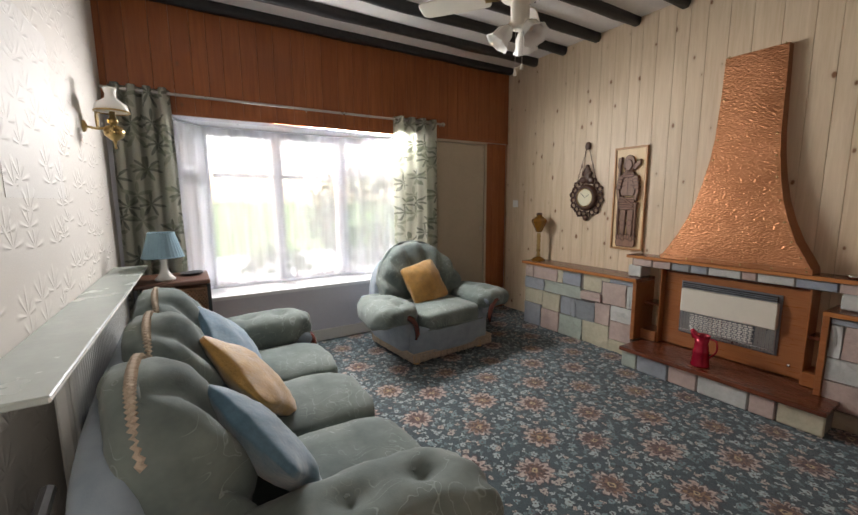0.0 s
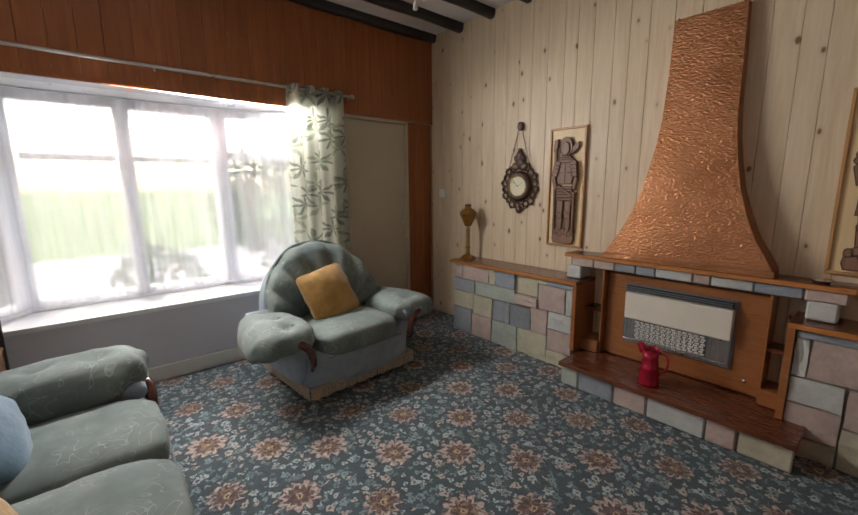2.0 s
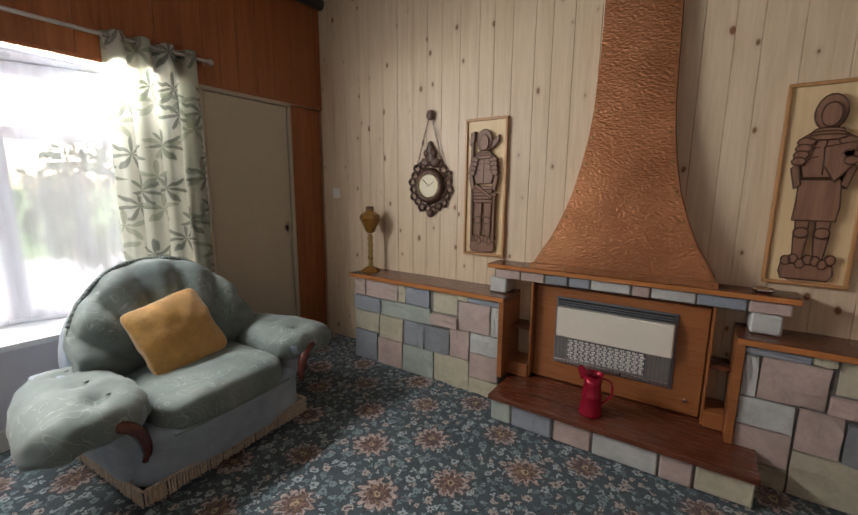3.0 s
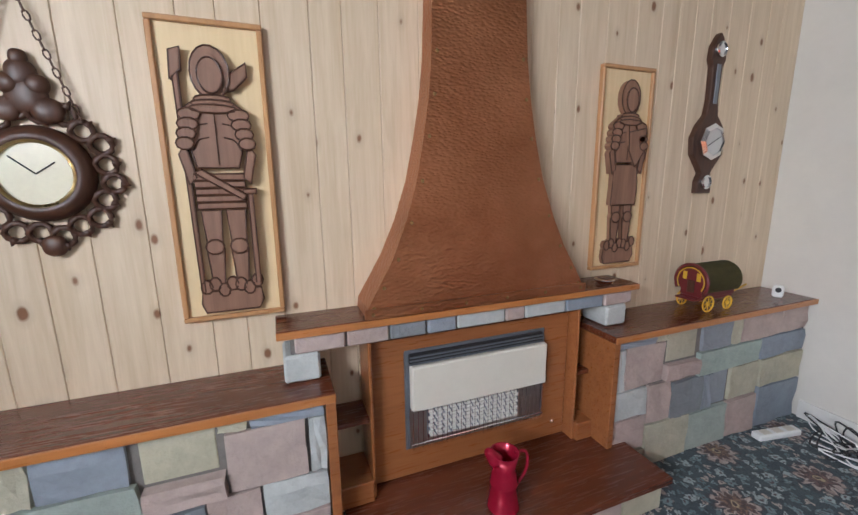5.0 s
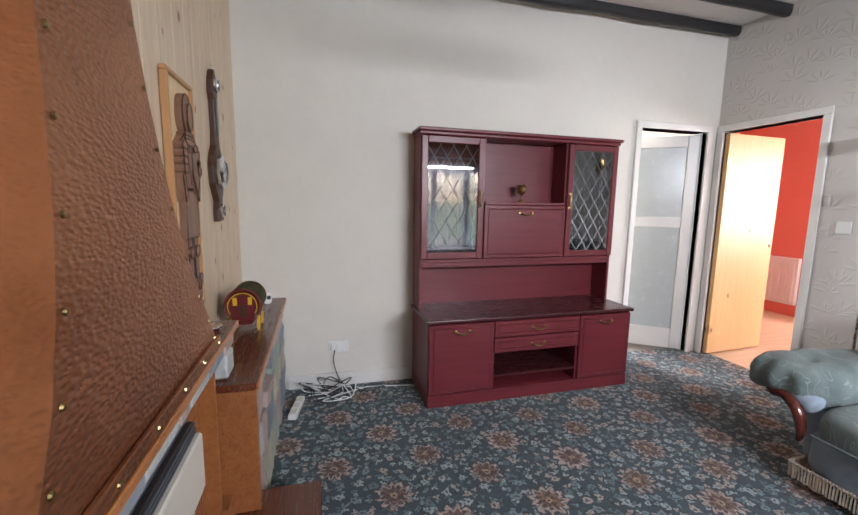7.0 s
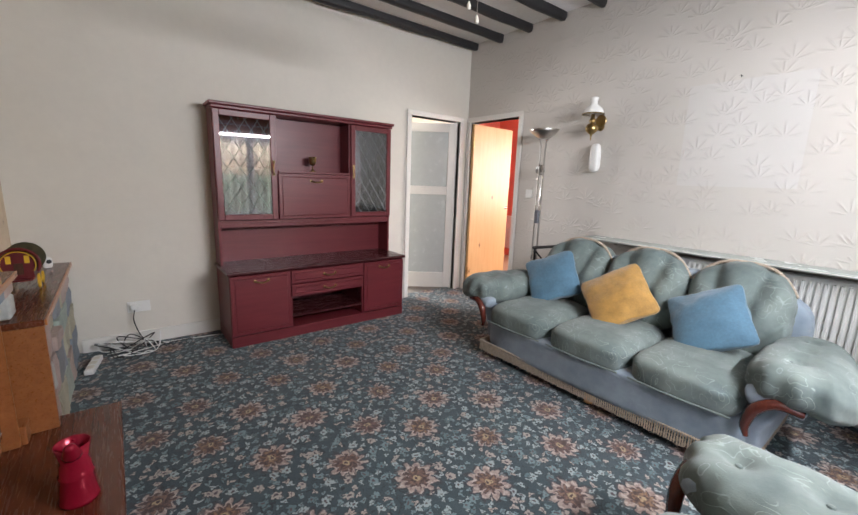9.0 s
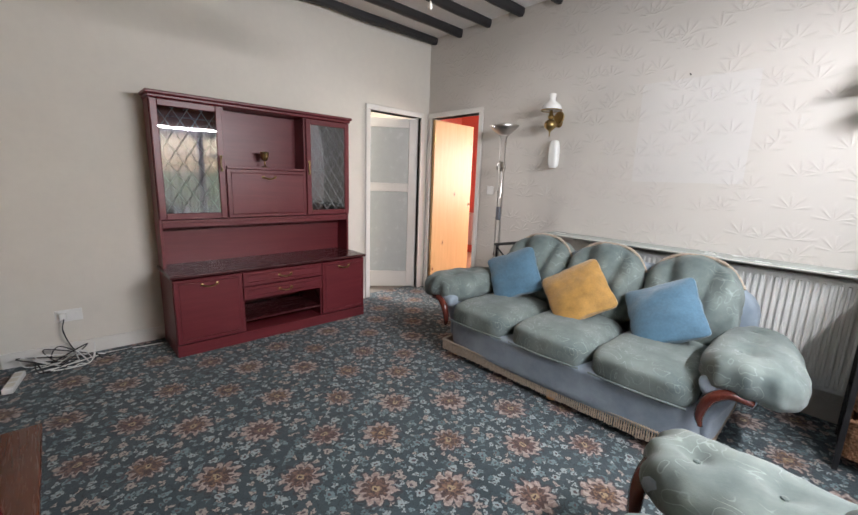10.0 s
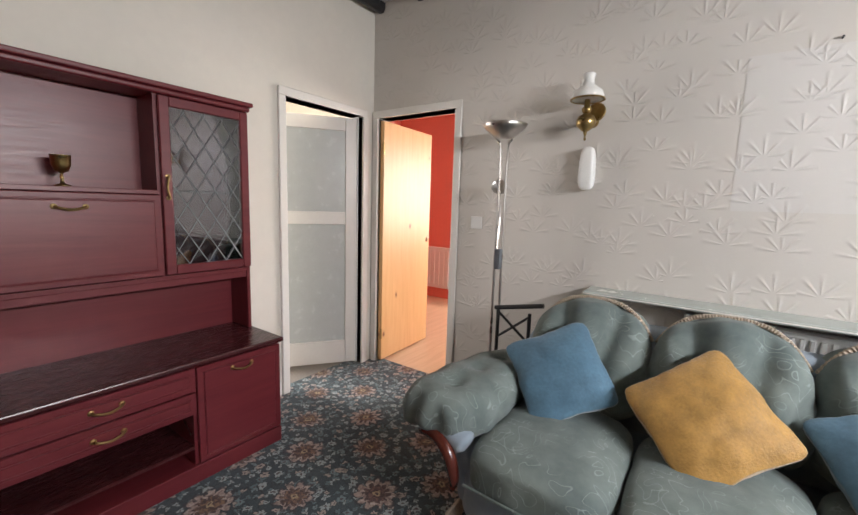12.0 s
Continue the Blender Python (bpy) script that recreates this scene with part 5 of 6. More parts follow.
# ---- chest with the table lamp ----
ch = thing("wicker_drawer_unit", pose(1.285, 3.92, 0), "black metal drawer unit with wicker baskets", "drawer unit")
part("top", box(0, 0.44, 0, 0.44, 0.79, 0.82, 0.006), OLDCHEST, ch, "worn brown wooden top")
for fx in (0.012, 0.428):
    for fy in (0.012, 0.428):
        part("post", box(fx - 0.011, fx + 0.011, fy - 0.011, fy + 0.011, 0, 0.789, 0.002), BLACKPLASTIC, ch)
for z in (0.05, 0.295, 0.54):
    for fy in (0.012, 0.428):
        part("runner", box(0.024, 0.416, fy - 0.008, fy + 0.008, z, z + 0.016, 0.001), BLACKPLASTIC, ch)
    bk = part("wicker_drawer", box(0.03, 0.42, 0.03, 0.41, z + 0.018, z + 0.215, 0.012, 2), WICKER, ch, "brown woven wicker drawer")
    bm = bmesh.new()
    for r in range(12):
        zz = z + 0.03 + r * 0.0155
        for face in (0, 1):
            pts = []
            for k in range(39):
                w = 0.005 * (-1) ** (k + r)
                pts.append((0.421 + w, 0.035 + k * 0.0097, zz) if face else (0.035 + k * 0.01, 0.029 - w, zz))
            tube(pts, 0.0062, 5, bm=bm)
    part("weave", bm, WICKER, bk)
    part("rim", tube(((0.035, 0.026, z + 0.216), (0.424, 0.026, z + 0.216), (0.424, 0.414, z + 0.216)), 0.01, 6), WICKER, bk)
tl = thing("table_lamp", pose(1.46, 4.06, 0.82), "white table lamp with pale blue pleated shade", "table lamp")
part("base", lathe(((0.062, 0), (0.064, 0.01), (0.045, 0.03), (0.022, 0.07), (0.02, 0.12), (0.03, 0.15), (0.012, 0.17)), 24), OPAL, tl, smooth=True)
part("shade", lathe(((0.125, 0.16), (0.122, 0.17), (0.078, 0.325), (0.080, 0.33), (0.074, 0.325), (0.118, 0.165)), 96, flute=0.012, waves=32), BLUESHADE, tl, "pale blue pleated lampshade")
part("shade_trim", tube([(0.126 * math.cos(a * math.pi / 20), 0.126 * math.sin(a * math.pi / 20), 0.162) for a in range(40)], 0.004, 5, closed=True), BLUESHADE, tl)
dish = thing("trinket_dish", pose(1.62, 4.2, 0.82), "small dark oval tray beside the table lamp", "tray")
part("dish", lathe(((0.05, 0), (0.075, 0.012), (0.078, 0.018), (0.07, 0.014), (0.0, 0.006)), 24), BLACKPLASTIC, dish)


# ---- oil lamp style wall lights ----
def wall_light(y, z, label):
    w = thing("wall_light", pose(sofa_x(y) + 0.001, y, z), label, "wall lamp", "oil lamp wall lights")
    part("wall_plate", lathe(((0.035, 0), (0.03, 0.012), (0.012, 0.02)), 16), BRASS, w, loc=pose(0, 0, -0.09, 0, 90, 0))
    part("arm", tube(smooth_path(((0.01, 0, -0.09), (0.07, 0, -0.10), (0.12, 0, -0.085)), 5), 0.007, 8), BRASS, w)
    part("ring", tube([(0.14 + 0.085 * math.cos(a * math.pi / 14), 0.085 * math.sin(a * math.pi / 14), 0.0) for a in range(28)], 0.005, 6, closed=True), BRASS, w)
    part("shade", lathe(((0.026, 0.135), (0.034, 0.128), (0.026, 0.10), (0.03, 0.075), (0.075, 0.04), (0.083, 0.012), (0.08, 0.0), (0.077, 0.012), (0.07, 0.036), (0.028, 0.07)), 28, 0.14, 0), OPAL, w, "white opal glass shade", smooth=True)
    part("burner", lathe(((0.012, -0.075), (0.024, -0.06), (0.026, -0.045), (0.016, -0.035), (0.014, 0.0)), 16, 0.14, 0), BRASS, w, smooth=True)
    part("font", lathe(((0.01, -0.165), (0.02, -0.16), (0.048, -0.135), (0.052, -0.11), (0.04, -0.085), (0.015, -0.072)), 20, 0.14, 0), BRASS, w, "round brass oil font", smooth=True)
    part("drop_finial", lathe(((0.0, -0.215), (0.007, -0.205), (0.004, -0.19), (0.011, -0.165)), 12, 0.14, 0), BRASS, w)
    part("reflector", lathe(((0.05, 0), (0.045, 0.006), (0.0, 0.001)), 18), BRASS, w, loc=pose(0.06, 0.03, -0.05, 0, 90, 0))
    return w


wall_light(1.91, 1.935, "brass oil lamp style wall light, white shade")
wall_light(3.82, 1.875, "brass oil lamp style wall light near curtain")
af = thing("air_freshener", pose(sofa_x(1.91) + 0.002, 1.91, 1.465), "white plastic air freshener on the wall", "air freshener")
part("case", pillow(0.075, 0.10, 0.24, 10, 3.5, 0, 0, shape=lambda q, c: Vector((q.x, q.y * (0.85 - 0.6 * q.z), q.z))), WHITEPLASTIC, af, loc=pose(0.037, 0, 0.12), smooth=True)
part("nozzle", lathe(((0.022, 0), (0.016, 0.006), (0, 0.004)), 14), FIREGREY, af, loc=pose(0.062, 0.0, 0.19, 0, 75, 0))
nail = tagged(part("picture_nail", tube(((sofa_x(2.88) - 0.005, 2.88, 2.09), (sofa_x(2.88) + 0.02, 2.88, 2.093)), 0.004, 6), BLACKPLASTIC), "small dark nail stuck in the pale wallpaper", "nail")

# ---- floor lamp and folded stand in the corner behind the sofa ----
fl = thing("floor_lamp", pose(1.28, 1.455, 0) @ Matrix.Diagonal((1, 1, 1.045, 1)), "steel uplighter floor lamp with reading arm", "floor lamp")
part("base_plate", lathe(((0.125, 0), (0.125, 0.015), (0.11, 0.025), (0.02, 0.03)), 28), STEEL, fl)
part("pole", tube(smooth_path(((0.012, -0.015, 0.02), (0.012, -0.015, 0.9), (0.012, -0.015, 1.58), (0.0, -0.05, 1.68)), 6), 0.008, 8), STEEL, fl)
part("pole", tube(smooth_path(((-0.012, 0.02, 0.02), (-0.012, 0.02, 0.9), (-0.012, 0.02, 1.58), (0.0, 0.05, 1.68)), 6), 0.008, 8), STEEL, fl)
part("bowl", lathe(((0.02, 1.68), (0.06, 1.69), (0.115, 1.735), (0.135, 1.76), (0.132, 1.762), (0.11, 1.738), (0.0, 1.69)), 32), STEEL, fl, "brushed steel uplighter bowl", smooth=True)
part("dimmer_block", box(-0.02, 0.02, -0.02, 0.025, 0.93, 1.05, 0.005), FIREGREY, fl)
part("reading_arm", tube(smooth_path(((-0.02, -0.02, 1.0), (-0.06, -0.03, 1.2), (-0.07, -0.05, 1.38)), 6), 0.005, 6), STEEL, fl)
part("reading_head", lathe(((0.02, 0.0), (0.045, 0.02), (0.048, 0.035), (0.04, 0.03), (0.0, 0.012)), 20), STEEL, fl, loc=pose(-0.075, -0.05, 1.40, 0, 65, 20))
st = thing("folding_stand", pose(1.33, 1.60, 0), "folded black metal stand behind the sofa", "stand")
for sg in (-1, 1):
    part("leg", tube(((0.0, sg * 0.1, 0.0), (0.0, sg * 0.1, 0.74)), 0.011, 8), BLACKPLASTIC, st)
    part("brace", tube(((0.0, sg * 0.1, 0.56), (0.0, -sg * 0.1, 0.72)), 0.008, 6), BLACKPLASTIC, st)
part("top_bar", tube(((0.0, -0.12, 0.74), (0.0, 0.18, 0.80)), 0.014, 8), BLACKPLASTIC, st)
sw2 = part("switch_plate", box(sofa_x(1.2) + 0.001, sofa_x(1.2) + 0.009, 1.15, 1.235, 1.20, 1.285, 0.003), WHITEPLASTIC)
tagged(sw2, "white plastic light switch by the doorway", "light switch")

# ---- pictures, clock, barometer on the pine ----


def knight(kind):
    """A plain carved relief of an armoured figure, about 0.66 high."""
    bm = bmesh.new()
    lines = bmesh.new()

    def pl(points, d, bv=0.004):
        merge(bm, outline(points, d * 1.7, bv))
        tube([(x, -d * 1.7 + 0.001, z) for x, z in points], 0.003, 4, bm=lines, closed=True)

    def ell(cx, cz, rx, rz, n=18):
        return [(cx + rx * math.cos(2 * math.pi * i / n), cz + rz * math.sin(2 * math.pi * i / n)) for i in range(n)]

    pl([(-0.085, 0.03), (0.075, 0.03), (0.09, 0.06), (0.085, 0.10), (-0.09, 0.10), (-0.095, 0.06)], 0.012)
    for k in range(7):
        pl(ell(-0.075 + k * 0.025, 0.115 + 0.012 * math.sin(k * 2.3), 0.017, 0.022, 10), 0.014)
    for sx in (-0.038, 0.032):
        pl([(sx - 0.028, 0.36), (sx + 0.028, 0.36), (sx + 0.022, 0.25), (sx + 0.026, 0.235), (sx + 0.016, 0.12), (sx - 0.016, 0.12), (sx - 0.024, 0.235), (sx - 0.02, 0.25)], 0.013)
        pl(ell(sx, 0.245, 0.026, 0.024, 10), 0.017)
    if kind:
        pl([(-0.07, 0.48), (0.065, 0.48), (0.075, 0.36), (0.07, 0.30), (-0.075, 0.30), (-0.07, 0.38)], 0.016)
        pl([(-0.005, 0.62), (0.095, 0.64), (0.09, 0.54), (0.04, 0.47), (0.0, 0.54)], 0.022)
    else:
        for k in range(5):
            pl([(-0.075, 0.365 + k * 0.022), (0.068, 0.365 + k * 0.022), (0.066, 0.384 + k * 0.022), (-0.073, 0.384 + k * 0.022)], 0.015 + 0.001 * k)
        pl([(-0.07, 0.475), (-0.05, 0.485), (0.07, 0.405), (0.06, 0.39)], 0.021)
        pl([(0.06, 0.41), (0.098, 0.41), (0.098, 0.425), (0.06, 0.425)], 0.02)
        pl([(0.072, 0.42), (0.086, 0.42), (0.086, 0.12), (0.072, 0.12)], 0.018)
        pl([(-0.098, 0.76), (-0.084, 0.76), (-0.08, 0.10), (-0.09, 0.10)], 0.014)
        pl([(-0.105, 0.74), (-0.075, 0.77), (-0.072, 0.83), (-0.10, 0.82)], 0.015)
        pl([(0.03, 0.75), (0.10, 0.80), (0.10, 0.76), (0.06, 0.72), (0.02, 0.71)], 0.013)
    pl([(-0.085, 0.66), (-0.03, 0.70), (0.03, 0.70), (0.082, 0.66), (0.078, 0.58), (0.055, 0.49), (-0.06, 0.49), (-0.08, 0.58)], 0.016)
    for sx in (-1, 1):
        for k in range(4):
            pl(ell(sx * (0.066 + 0.006 * k), 0.645 - 0.028 * k, 0.03 - 0.002 * k, 0.018, 10), 0.02 + 0.001 * k)
        pl([(sx * 0.085, 0.56), (sx * 0.105, 0.53), (sx * 0.085, 0.44), (sx * 0.065, 0.46)], 0.019)
    pl(ell(0, 0.765, 0.052, 0.075), 0.016)
    pl(ell(0, 0.755, 0.033, 0.05), 0.022)
    for k in range(3):
        pl(ell(0, 0.69 - k * 0.014, 0.05 + k * 0.008, 0.012, 12), 0.018 + k * 0.001)
    for k in range(3):
        for sx in (-1, 1):
            tube(smooth_path(((sx * 0.02, -0.029, 0.66 - k * 0.04), (sx * 0.05, -0.029, 0.65 - k * 0.04), (sx * 0.065, -0.029, 0.60 - k * 0.03)), 4), 0.002, 4, bm=lines)
    tube(((0.0, -0.029, 0.67), (0.0, -0.029, 0.50)), 0.002, 4, bm=lines)
    return bm, lines


def carving(y0, y1, z0, z1, kind, label):
    w, h = y1 - y0, z1 - z0
    c = thing("carved_picture", pose(XF - 0.002, (y0 + y1) / 2, z0, 0, 0, -90), label, "wall carving", "carved figure pictures")
    part("panel", box(-w / 2 + 0.01, w / 2 - 0.01, -0.012, 0, 0.01, h - 0.01), PALEPANEL, c)
    for a, b, z, e in ((-w / 2, w / 2, 0, 0.016), (-w / 2, w / 2, h - 0.016, h)):
        part("frame_rail", box(a, b, -0.026, 0, z, e, 0.003), PICFRAME, c)
    for a in (-w / 2, w / 2 - 0.016):
        part("frame_stile", box(a, a + 0.016, -0.026, 0, 0.0165, h - 0.0165, 0.003), PICFRAME, c)
    figure, lines = knight(kind)
    part("carved_outline", lines, DARKCARVE, c, "dark carved outlines", loc=pose(0, -0.0125, 0.0))
    part("relief", figure, CARVED, c, "brown carved armoured figure", loc=pose(0, -0.0125, 0.0))


carving(2.785, 3.092, 0.895, 1.81, 0, "framed dark wood relief of an armoured figure")
carving(1.145, 1.445, 0.915, 1.815, 1, "framed wood relief of a figure with shield")

ck = thing("wall_clock", pose(XF - 0.001, 3.385, 1.37, 0, 0, -90), "ornate dark carved wall clock on chains", "wall clock")
part("body", lathe(((0.0, 0.0), (0.125, 0.0), (0.13, 0.02), (0.11, 0.045), (0.092, 0.05), (0.085, 0.035), (0.0, 0.034)), 36), DARKCARVE, ck, loc=pose(0, 0, 0, 90, 0, 0), smooth=True)
part("dial", lathe(((0.086, 0), (0.086, 0.003), (0.0, 0.003)), 32), plain("ivory dial", (0.66, 0.61, 0.44), 0.3, vary=0.06), ck, "ivory clock dial", loc=pose(0, -0.036, 0, 90, 0, 0))
part("bezel", tube([(0.088 * math.cos(a * math.pi / 18), -0.044, 0.088 * math.sin(a * math.pi / 18)) for a in range(36)], 0.006, 6, closed=True), BRASS, ck)
for a, ln in ((0.6, 0.055), (2.4, 0.07)):
    part("clock_hand", tube(((0, -0.0405, 0), (ln * math.cos(a), -0.0405, ln * math.sin(a))), 0.002, 4), BLACKPLASTIC, ck)
bm = bmesh.new()
for i in range(20):
    a = 2 * math.pi * (i + 0.5) / 20
    r = 0.155 + 0.012 * (i % 2)
    c0 = Vector((r * math.cos(a), -0.015, r * math.sin(a) * 1.06))
    ring = [c0 + Vector((0.026 * math.cos(b * math.pi / 5), 0.004 * math.sin(b), 0.026 * math.sin(b * math.pi / 5))) for b in range(10)]
    tube(ring, 0.0085, 6, bm=bm, closed=True)
    tip = c0 * 1.24
    tube((c0 * 1.1, Vector((tip.x, -0.014, tip.z))), (0.012, 0.002), 6, bm=bm)
part("scrollwork", bm, DARKCARVE, ck, "pierced carved scroll border", smooth=True)
for x, z, r in ((0, 0.205, 0.05), (-0.045, 0.17, 0.035), (0.045, 0.17, 0.035), (0, 0.26, 0.035), (-0.03, 0.235, 0.025), (0.03, 0.235, 0.025), (0, 0.30, 0.02)):
    part("crest_leaf", pillow(2 * r, 0.035, 2 * r, 5, 2.2, 0, 0.008, x * 50 + z * 9), DARKCARVE, ck, loc=pose(x, -0.016, z), smooth=True)
part("drop_leaf", pillow(0.06, 0.035, 0.06, 4, 2.2, 0, 0.005, 3), DARKCARVE, ck, loc=pose(0, -0.016, -0.20), smooth=True)
part("hook_boss", pillow(0.06, 0.035, 0.075, 6, 2.5, 0, 0.006, 4), DARKCARVE, ck, loc=pose(0, -0.018, 0.50), smooth=True)
for sg in (-1, 1):
    bm = bmesh.new()
    p0, p1 = Vector((sg * 0.012, -0.02, 0.48)), Vector((sg * 0.115, -0.02, 0.14))
    n = 15
    for i in range(n):
        c0 = p0.lerp(p1, (i + 0.5) / n)
        d = (p1 - p0).normalized()
        s_ = Vector((d.z, 0, -d.x)) if i % 2 else Vector((0.4 * d.z, 0.9, -0.4 * d.x))
        tube([c0 + d * 0.014 * math.cos(b * math.pi / 4) + s_ * 0.007 * math.sin(b * math.pi / 4) for b in range(8)], 0.0022, 4, bm=bm, closed=True)
    part("chain", bm, DARKCARVE, ck, "thin dark metal chain")

ba = thing("barometer", pose(XF - 0.001, 0.75, 1.255, 0, 0, -90), "dark banjo barometer with faceted brass dial", "barometer")
prof = ((0.0, 0.05), (0.06, 0.052), (0.10, 0.035), (0.135, 0.06), (0.19, 0.105), (0.27, 0.115), (0.33, 0.085), (0.38, 0.04), (0.45, 0.03), (0.60, 0.034), (0.63, 0.05), (0.69, 0.045), (0.73, 0.02), (0.75, 0.004))
part("case", outline([(w, z) for z, w in prof] + [(-w, z) for z, w in prof[::-1]], 0.028, 0.006), DARKCARVE, ba)
part("dial_ring", lathe(((0.0, 0), (0.088, 0.0), (0.088, 0.02), (0.066, 0.03), (0.062, 0.018), (0, 0.018)), 8), CHROME, ba, "faceted octagonal bezel", loc=pose(0, -0.028, 0.25, 90, 0, 0))
part("dial", lathe(((0.061, 0), (0.061, 0.002), (0, 0.002)), 24), plain("silver dial", (0.55, 0.55, 0.52), 0.3, vary=0.05), ba, loc=pose(0, -0.047, 0.25, 90, 0, 0))
part("pointer", tube(((-0.04, -0.0505, 0.23), (0.045, -0.0505, 0.275)), 0.0018, 4), BLACKPLASTIC, ba)
for z, r in ((0.055, 0.035), (0.675, 0.035)):
    part("small_dial", lathe(((r, 0), (r, 0.012), (r * 0.8, 0.016), (r * 0.78, 0.01), (0, 0.01)), 20), CHROME, ba, loc=pose(0, -0.028, z, 90, 0, 0))
part("thermometer", box(-0.013, 0.013, -0.034, -0.0285, 0.43, 0.61, 0.002), FIREGREY, ba)

sw = part("switch_plate", box(XF - 0.011, XF - 0.001, 4.345, 4.43, 1.265, 1.35, 0.003), WHITEPLASTIC)
tagged(sw, "white plastic light switch on the pine", "light switch")
part("rocker", box(XF - 0.015, XF - 0.0112, 4.38, 4.395, 1.295, 1.32, 0.001), WHITEPLASTIC, sw)

# ---- things on the fireplace ----
jug = thing("red_jug", pose(4.67, 2.10, 0.168), "tall red enamelled jug on the hearth", "jug")
part("body", lathe(((0.058, 0), (0.06, 0.012), (0.056, 0.02), (0.05, 0.10), (0.052, 0.108), (0.047, 0.114), (0.045, 0.15), (0.04, 0.165), (0.052, 0.225), (0.049, 0.223), (0.037, 0.166), (0.03, 0.1)), 28), REDTIN, jug, smooth=True)
part("spout", tube(smooth_path(((0.0, 0.035, 0.20), (0.0, 0.06, 0.235), (0.0, 0.075, 0.245)), 4), [0.03, 0.028, 0.025, 0.022, 0.02, 0.018, 0.016, 0.013, 0.01], 10), REDTIN, jug, smooth=True)
part("jug_handle", tube(smooth_path(((0, -0.045, 0.21), (0, -0.09, 0.20), (0, -0.095, 0.13), (0, -0.053, 0.07)), 6), 0.006, 8), REDTIN, jug, smooth=True)

am = thing("amber_lantern", pose(4.90, 3.875, 0.690), "amber glass lantern on a twisted stem", "ornament lamp")
part("foot", lathe(((0.075, 0), (0.075, 0.008), (0.05, 0.03), (0.02, 0.045)), 8), AMBER, am)
part("stem", lathe([(0.02 + 0.004 * math.sin(k * 1.9), 0.045 + k * 0.016) for k in range(17)], 16), BRASS, am, smooth=True)
part("lantern", lathe(((0.02, 0.31), (0.035, 0.32), (0.085, 0.43), (0.075, 0.455), (0.03, 0.485), (0.03, 0.50), (0.02, 0.503)), 6), AMBER, am, "six sided amber glass lantern head")
part("cap", lathe(((0.03, 0.50), (0.034, 0.508), (0.026, 0.52), (0.0, 0.522)), 12), DARKCARVE, am)

ash = thing("ash_tray", pose(4.93, 1.44, 0.8776), "small white glass dish on the mantel", "dish")
part("bowl", lathe(((0.03, 0), (0.042, 0.012), (0.044, 0.02), (0.038, 0.018), (0.0, 0.006)), 24), CHROME, ash, smooth=True)

wg = thing("toy_wagon", pose(4.905, 0.85, 0.690, 0, 0, -90), "model gypsy caravan with olive canvas top", "model wagon")
part("chassis", box(-0.065, 0.175, -0.05, 0.05, 0.055, 0.07, 0.003), MAROON, wg, loc=pose(0, 0, 0, 0, 0, 0))
bm = bmesh.new()
n = 20
rr = []
for xx in (-0.06, 0.18):
    rr.append([bm.verts.new((xx, 0.085 * math.cos(math.pi * (-0.18 + 1.36 * i / n)), 0.145 + 0.085 * math.sin(math.pi * (-0.18 + 1.36 * i / n)))) for i in range(n + 1)])
for i in range(n):
    bm.faces.new((rr[0][i], rr[0][i + 1], rr[1][i + 1], rr[1][i]))
bm.faces.new(rr[1])
bmesh.ops.solidify(bm, geom=bm.faces[:], thickness=0.005)
part("canvas_top", bm, OLIVE, wg, "olive canvas barrel roof", smooth=False)
part("floor_box", box(-0.058, 0.178, -0.055, 0.055, 0.07, 0.105, 0.002), MAROON, wg)
part("front_arch", tube([(-0.062, 0.083 * math.cos(math.pi * (-0.18 + 1.36 * i / 20)), 0.145 + 0.083 * math.sin(math.pi * (-0.18 + 1.36 * i / 20))) for i in range(21)], 0.008, 6), MAROON, wg)
part("front_trim", tube([(-0.068, 0.068 * math.cos(math.pi * (-0.18 + 1.36 * i / 20)), 0.145 + 0.068 * math.sin(math.pi * (-0.18 + 1.36 * i / 20))) for i in range(21)], 0.003, 5), YELLOW, wg)
part("front_wall", lathe(((0.07, 0), (0.07, 0.004), (0, 0.004)), 20), MAROON, wg, loc=pose(-0.056, 0, 0.145, 0, -90, 0))
for yy in (-0.045, 0.025):
    part("window_shutter", box(-0.064, -0.0605, yy, yy + 0.02, 0.15, 0.19, 0.001), YELLOW, wg)
part("half_door", box(-0.064, -0.0605, -0.018, 0.018, 0.09, 0.15, 0.001), DARKCARVE, wg)
part("step_board", box(-0.10, -0.066, -0.05, 0.05, 0.058, 0.066, 0.002), MAROON, wg)
for xx, r in ((-0.02, 0.042), (0.12, 0.034)):
    for sg in (-1, 1):
        wh = part("wheel", tube([(r * 0.9 * math.cos(a * math.pi / 10), 0, r * 0.9 * math.sin(a * math.pi / 10)) for a in range(20)], 0.0042, 6, closed=True), YELLOW, wg, "yellow spoked wheel", loc=pose(xx, sg * 0.066, r))
        for k in range(4):
            a = k * math.pi / 4
            part("spoke", tube(((r * 0.88 * math.cos(a), 0, r * 0.88 * math.sin(a)), (-r * 0.88 * math.cos(a), 0, -r * 0.88 * math.sin(a))), 0.0025, 4), YELLOW, wh)
        part("hub", lathe(((0.008, -0.006), (0.008, 0.006)), 10), YELLOW, wh, loc=pose(0, 0, 0, 90, 0, 0))
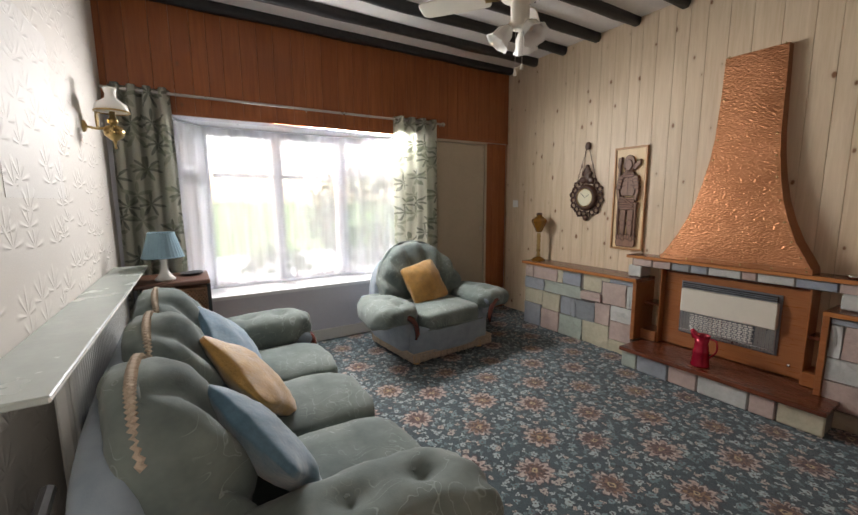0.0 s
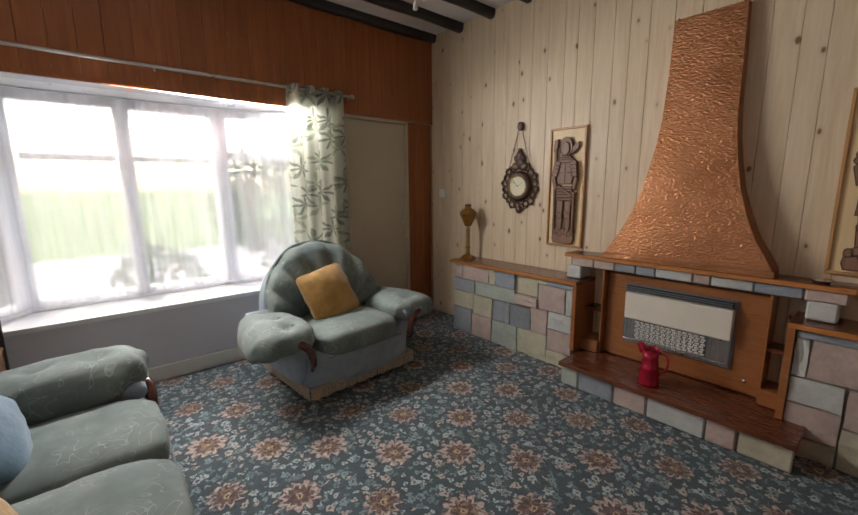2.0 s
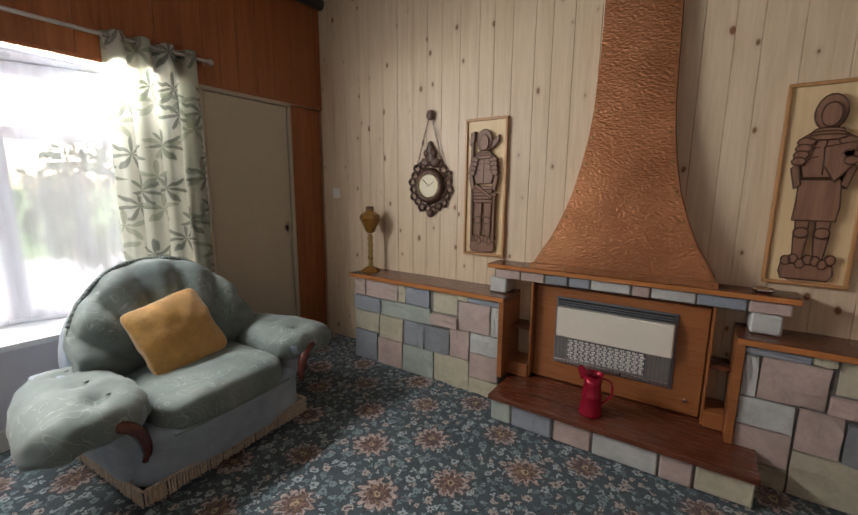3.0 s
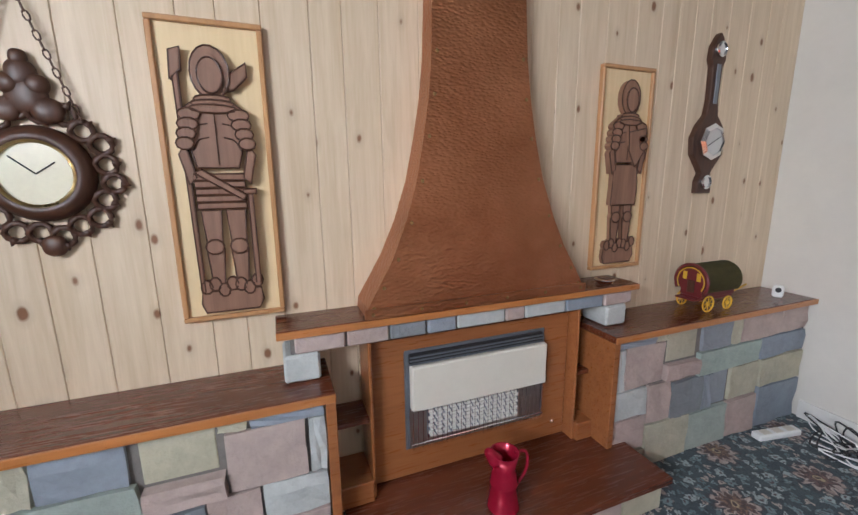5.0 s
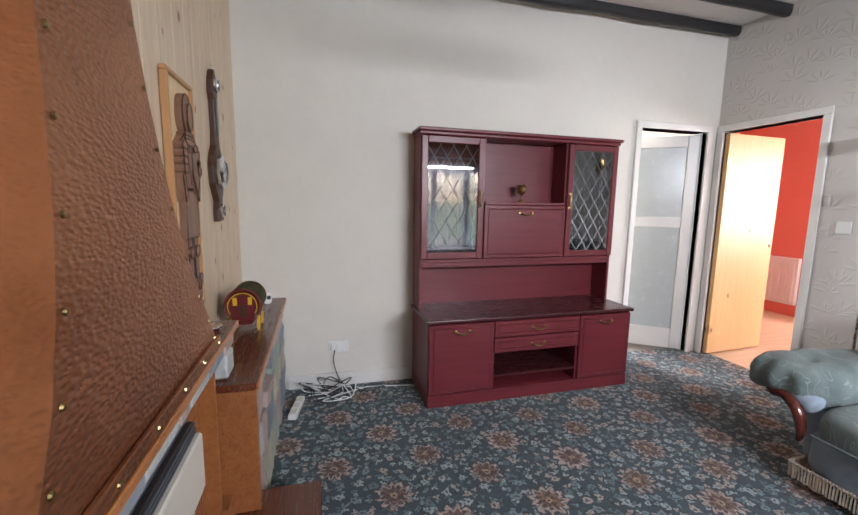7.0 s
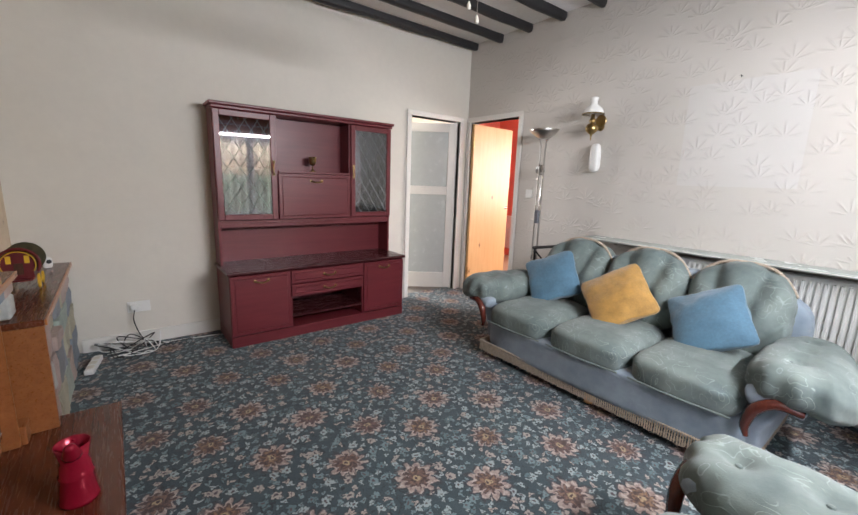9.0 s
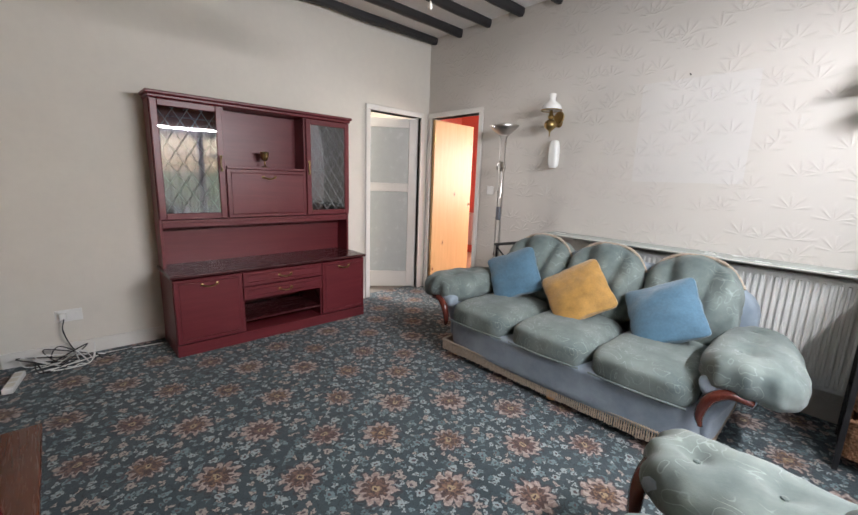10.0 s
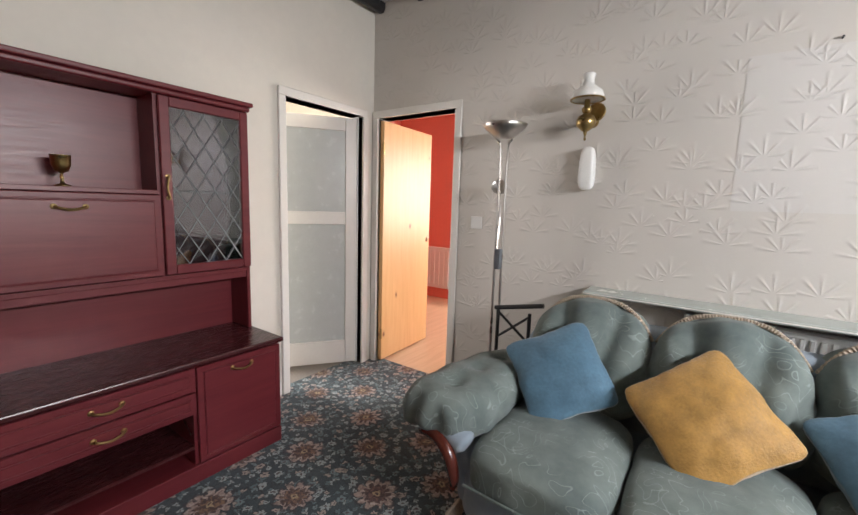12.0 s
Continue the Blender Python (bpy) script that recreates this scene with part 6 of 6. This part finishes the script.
for sg in (-1, 1):
    part("shaft", tube(((0.17, sg * 0.03, 0.06), (0.30, sg * 0.035, 0.10)), 0.004, 6), YELLOW, wg)
cam_box = thing("door_chime", pose(4.86, 0.29, 0.690), "small white plastic gadget on the shelf", "gadget")
part("body", pillow(0.05, 0.03, 0.07, 6, 4, 0, 0), WHITEPLASTIC, cam_box, loc=pose(0, 0, 0.035, 0, 0, 20), smooth=True)
part("lens", lathe(((0.014, 0), (0.012, 0.004), (0, 0.004)), 12), BLACKPLASTIC, cam_box, loc=pose(-0.01, 0.018, 0.045, -90, 0, 20))

# ---- socket, cables and adaptor by the rear wall ----
so = thing("wall_socket", pose(4.40, cab_y(4.40) + 0.001, 0.26, 0, 0, math.degrees(math.atan(SKEW))), "white double wall socket with a plug", "socket")
part("plate", box(-0.073, 0.073, 0, 0.009, 0, 0.086, 0.003), WHITEPLASTIC, so)
part("plug", box(0.01, 0.055, 0.01, 0.04, 0.02, 0.07, 0.008), WHITEPLASTIC, so)
part("switch", box(-0.05, -0.035, 0.0095, 0.013, 0.045, 0.065, 0.001), WHITEPLASTIC, so)
cb = thing("cable_tangle", pose(4.5, 0.29, 0), "tangled black and white cables on carpet", "cables")
rng = random.Random(9)
part("plug_cable", tube(smooth_path(((-0.07, -0.13, 0.29), (-0.06, -0.10, 0.20), (-0.12, -0.13, 0.03), (-0.25, -0.05, 0.008), (-0.6, -0.06, 0.008))), 0.004, 6), BLACKPLASTIC, cb)
for k in range(6):
    pts = [(0.12 - 0.06 * k, -0.02, 0.008)]
    for j in range(5):
        pts.append((rng.uniform(-0.22, 0.2), rng.uniform(-0.08, 0.16), rng.uniform(0.007, 0.02) if j % 2 else rng.uniform(0.01, 0.15)))
    pts.append((rng.uniform(-0.3, -0.1), rng.uniform(-0.08, 0.05), 0.007))
    part("cable", tube(smooth_path(pts, 7), 0.0038, 6), BLACKPLASTIC if k % 2 else WHITEPLASTIC, cb)
part("white_lead", tube(smooth_path(((0.1, 0.05, 0.006), (-0.1, 0.0, 0.006), (-0.3, -0.06, 0.006), (-0.62, -0.02, 0.006))), 0.004, 6), WHITEPLASTIC, cb)
es = thing("extension_block", pose(4.69, 0.44, 0, 0, 0, 80), "white plastic extension block by the stones", "extension lead")
part("case", box(-0.13, 0.13, -0.027, 0.027, 0, 0.035, 0.006), WHITEPLASTIC, es)
for k in range(3):
    part("socket_face", box(-0.10 + k * 0.075, -0.05 + k * 0.075, -0.02, 0.02, 0.0352, 0.037, 0.001), CREAMENAMEL, es)

# ---- cladding boards, last ----
def vboard(w, z0, z1, t=0.012):
    """A vertical board with chamfered long edges, face along -y."""
    bm = bmesh.new()
    prof = ((0, 0), (0, -t + 0.0025), (0.0025, -t), (w - 0.0035, -t), (w - 0.001, -t + 0.0025), (w - 0.001, 0))
    lo = [bm.verts.new((x, y, z0)) for x, y in prof]
    hi = [bm.verts.new((x, y, z1)) for x, y in prof]
    bm.faces.new(lo)
    bm.faces.new(hi[::-1])
    for i in range(6):
        bm.faces.new((lo[i], hi[i], hi[(i + 1) % 6], lo[(i + 1) % 6]))
    return bm


east = bpy.data.objects["wall_east"]
for y0, y1 in boards:
    part("board", vboard(y1 - y0, 0.0, CEILZ - 0.001), PINE, east, loc=pose(XF + 0.012, y1, 0, 0, 0, -90))
north = bpy.data.objects["wall_north"]
x = 1.08
random.seed(8)
while x < XF - 0.02:
    w = min(random.choice((0.11, 0.13, 0.13, 0.15)), XF - 0.003 - x)
    part("board", vboard(w, 2.023, CEILZ - 0.001, 0.016), REDWOOD, north, loc=pose(x, YW - 0.001, 0))
    x += w
for x0, x1 in ((4.715, 4.82), (4.82, 4.93), (4.93, 5.036)):
    part("board", vboard(x1 - x0, 0.0, 2.02, 0.016), REDWOOD, north, loc=pose(x0, YW + 0.029, 0))
part("bottom_bead", box(1.1, XF - 0.004, YW - 0.024, YW - 0.0175, 2.02, 2.042, 0.002), REDWOOD, north)
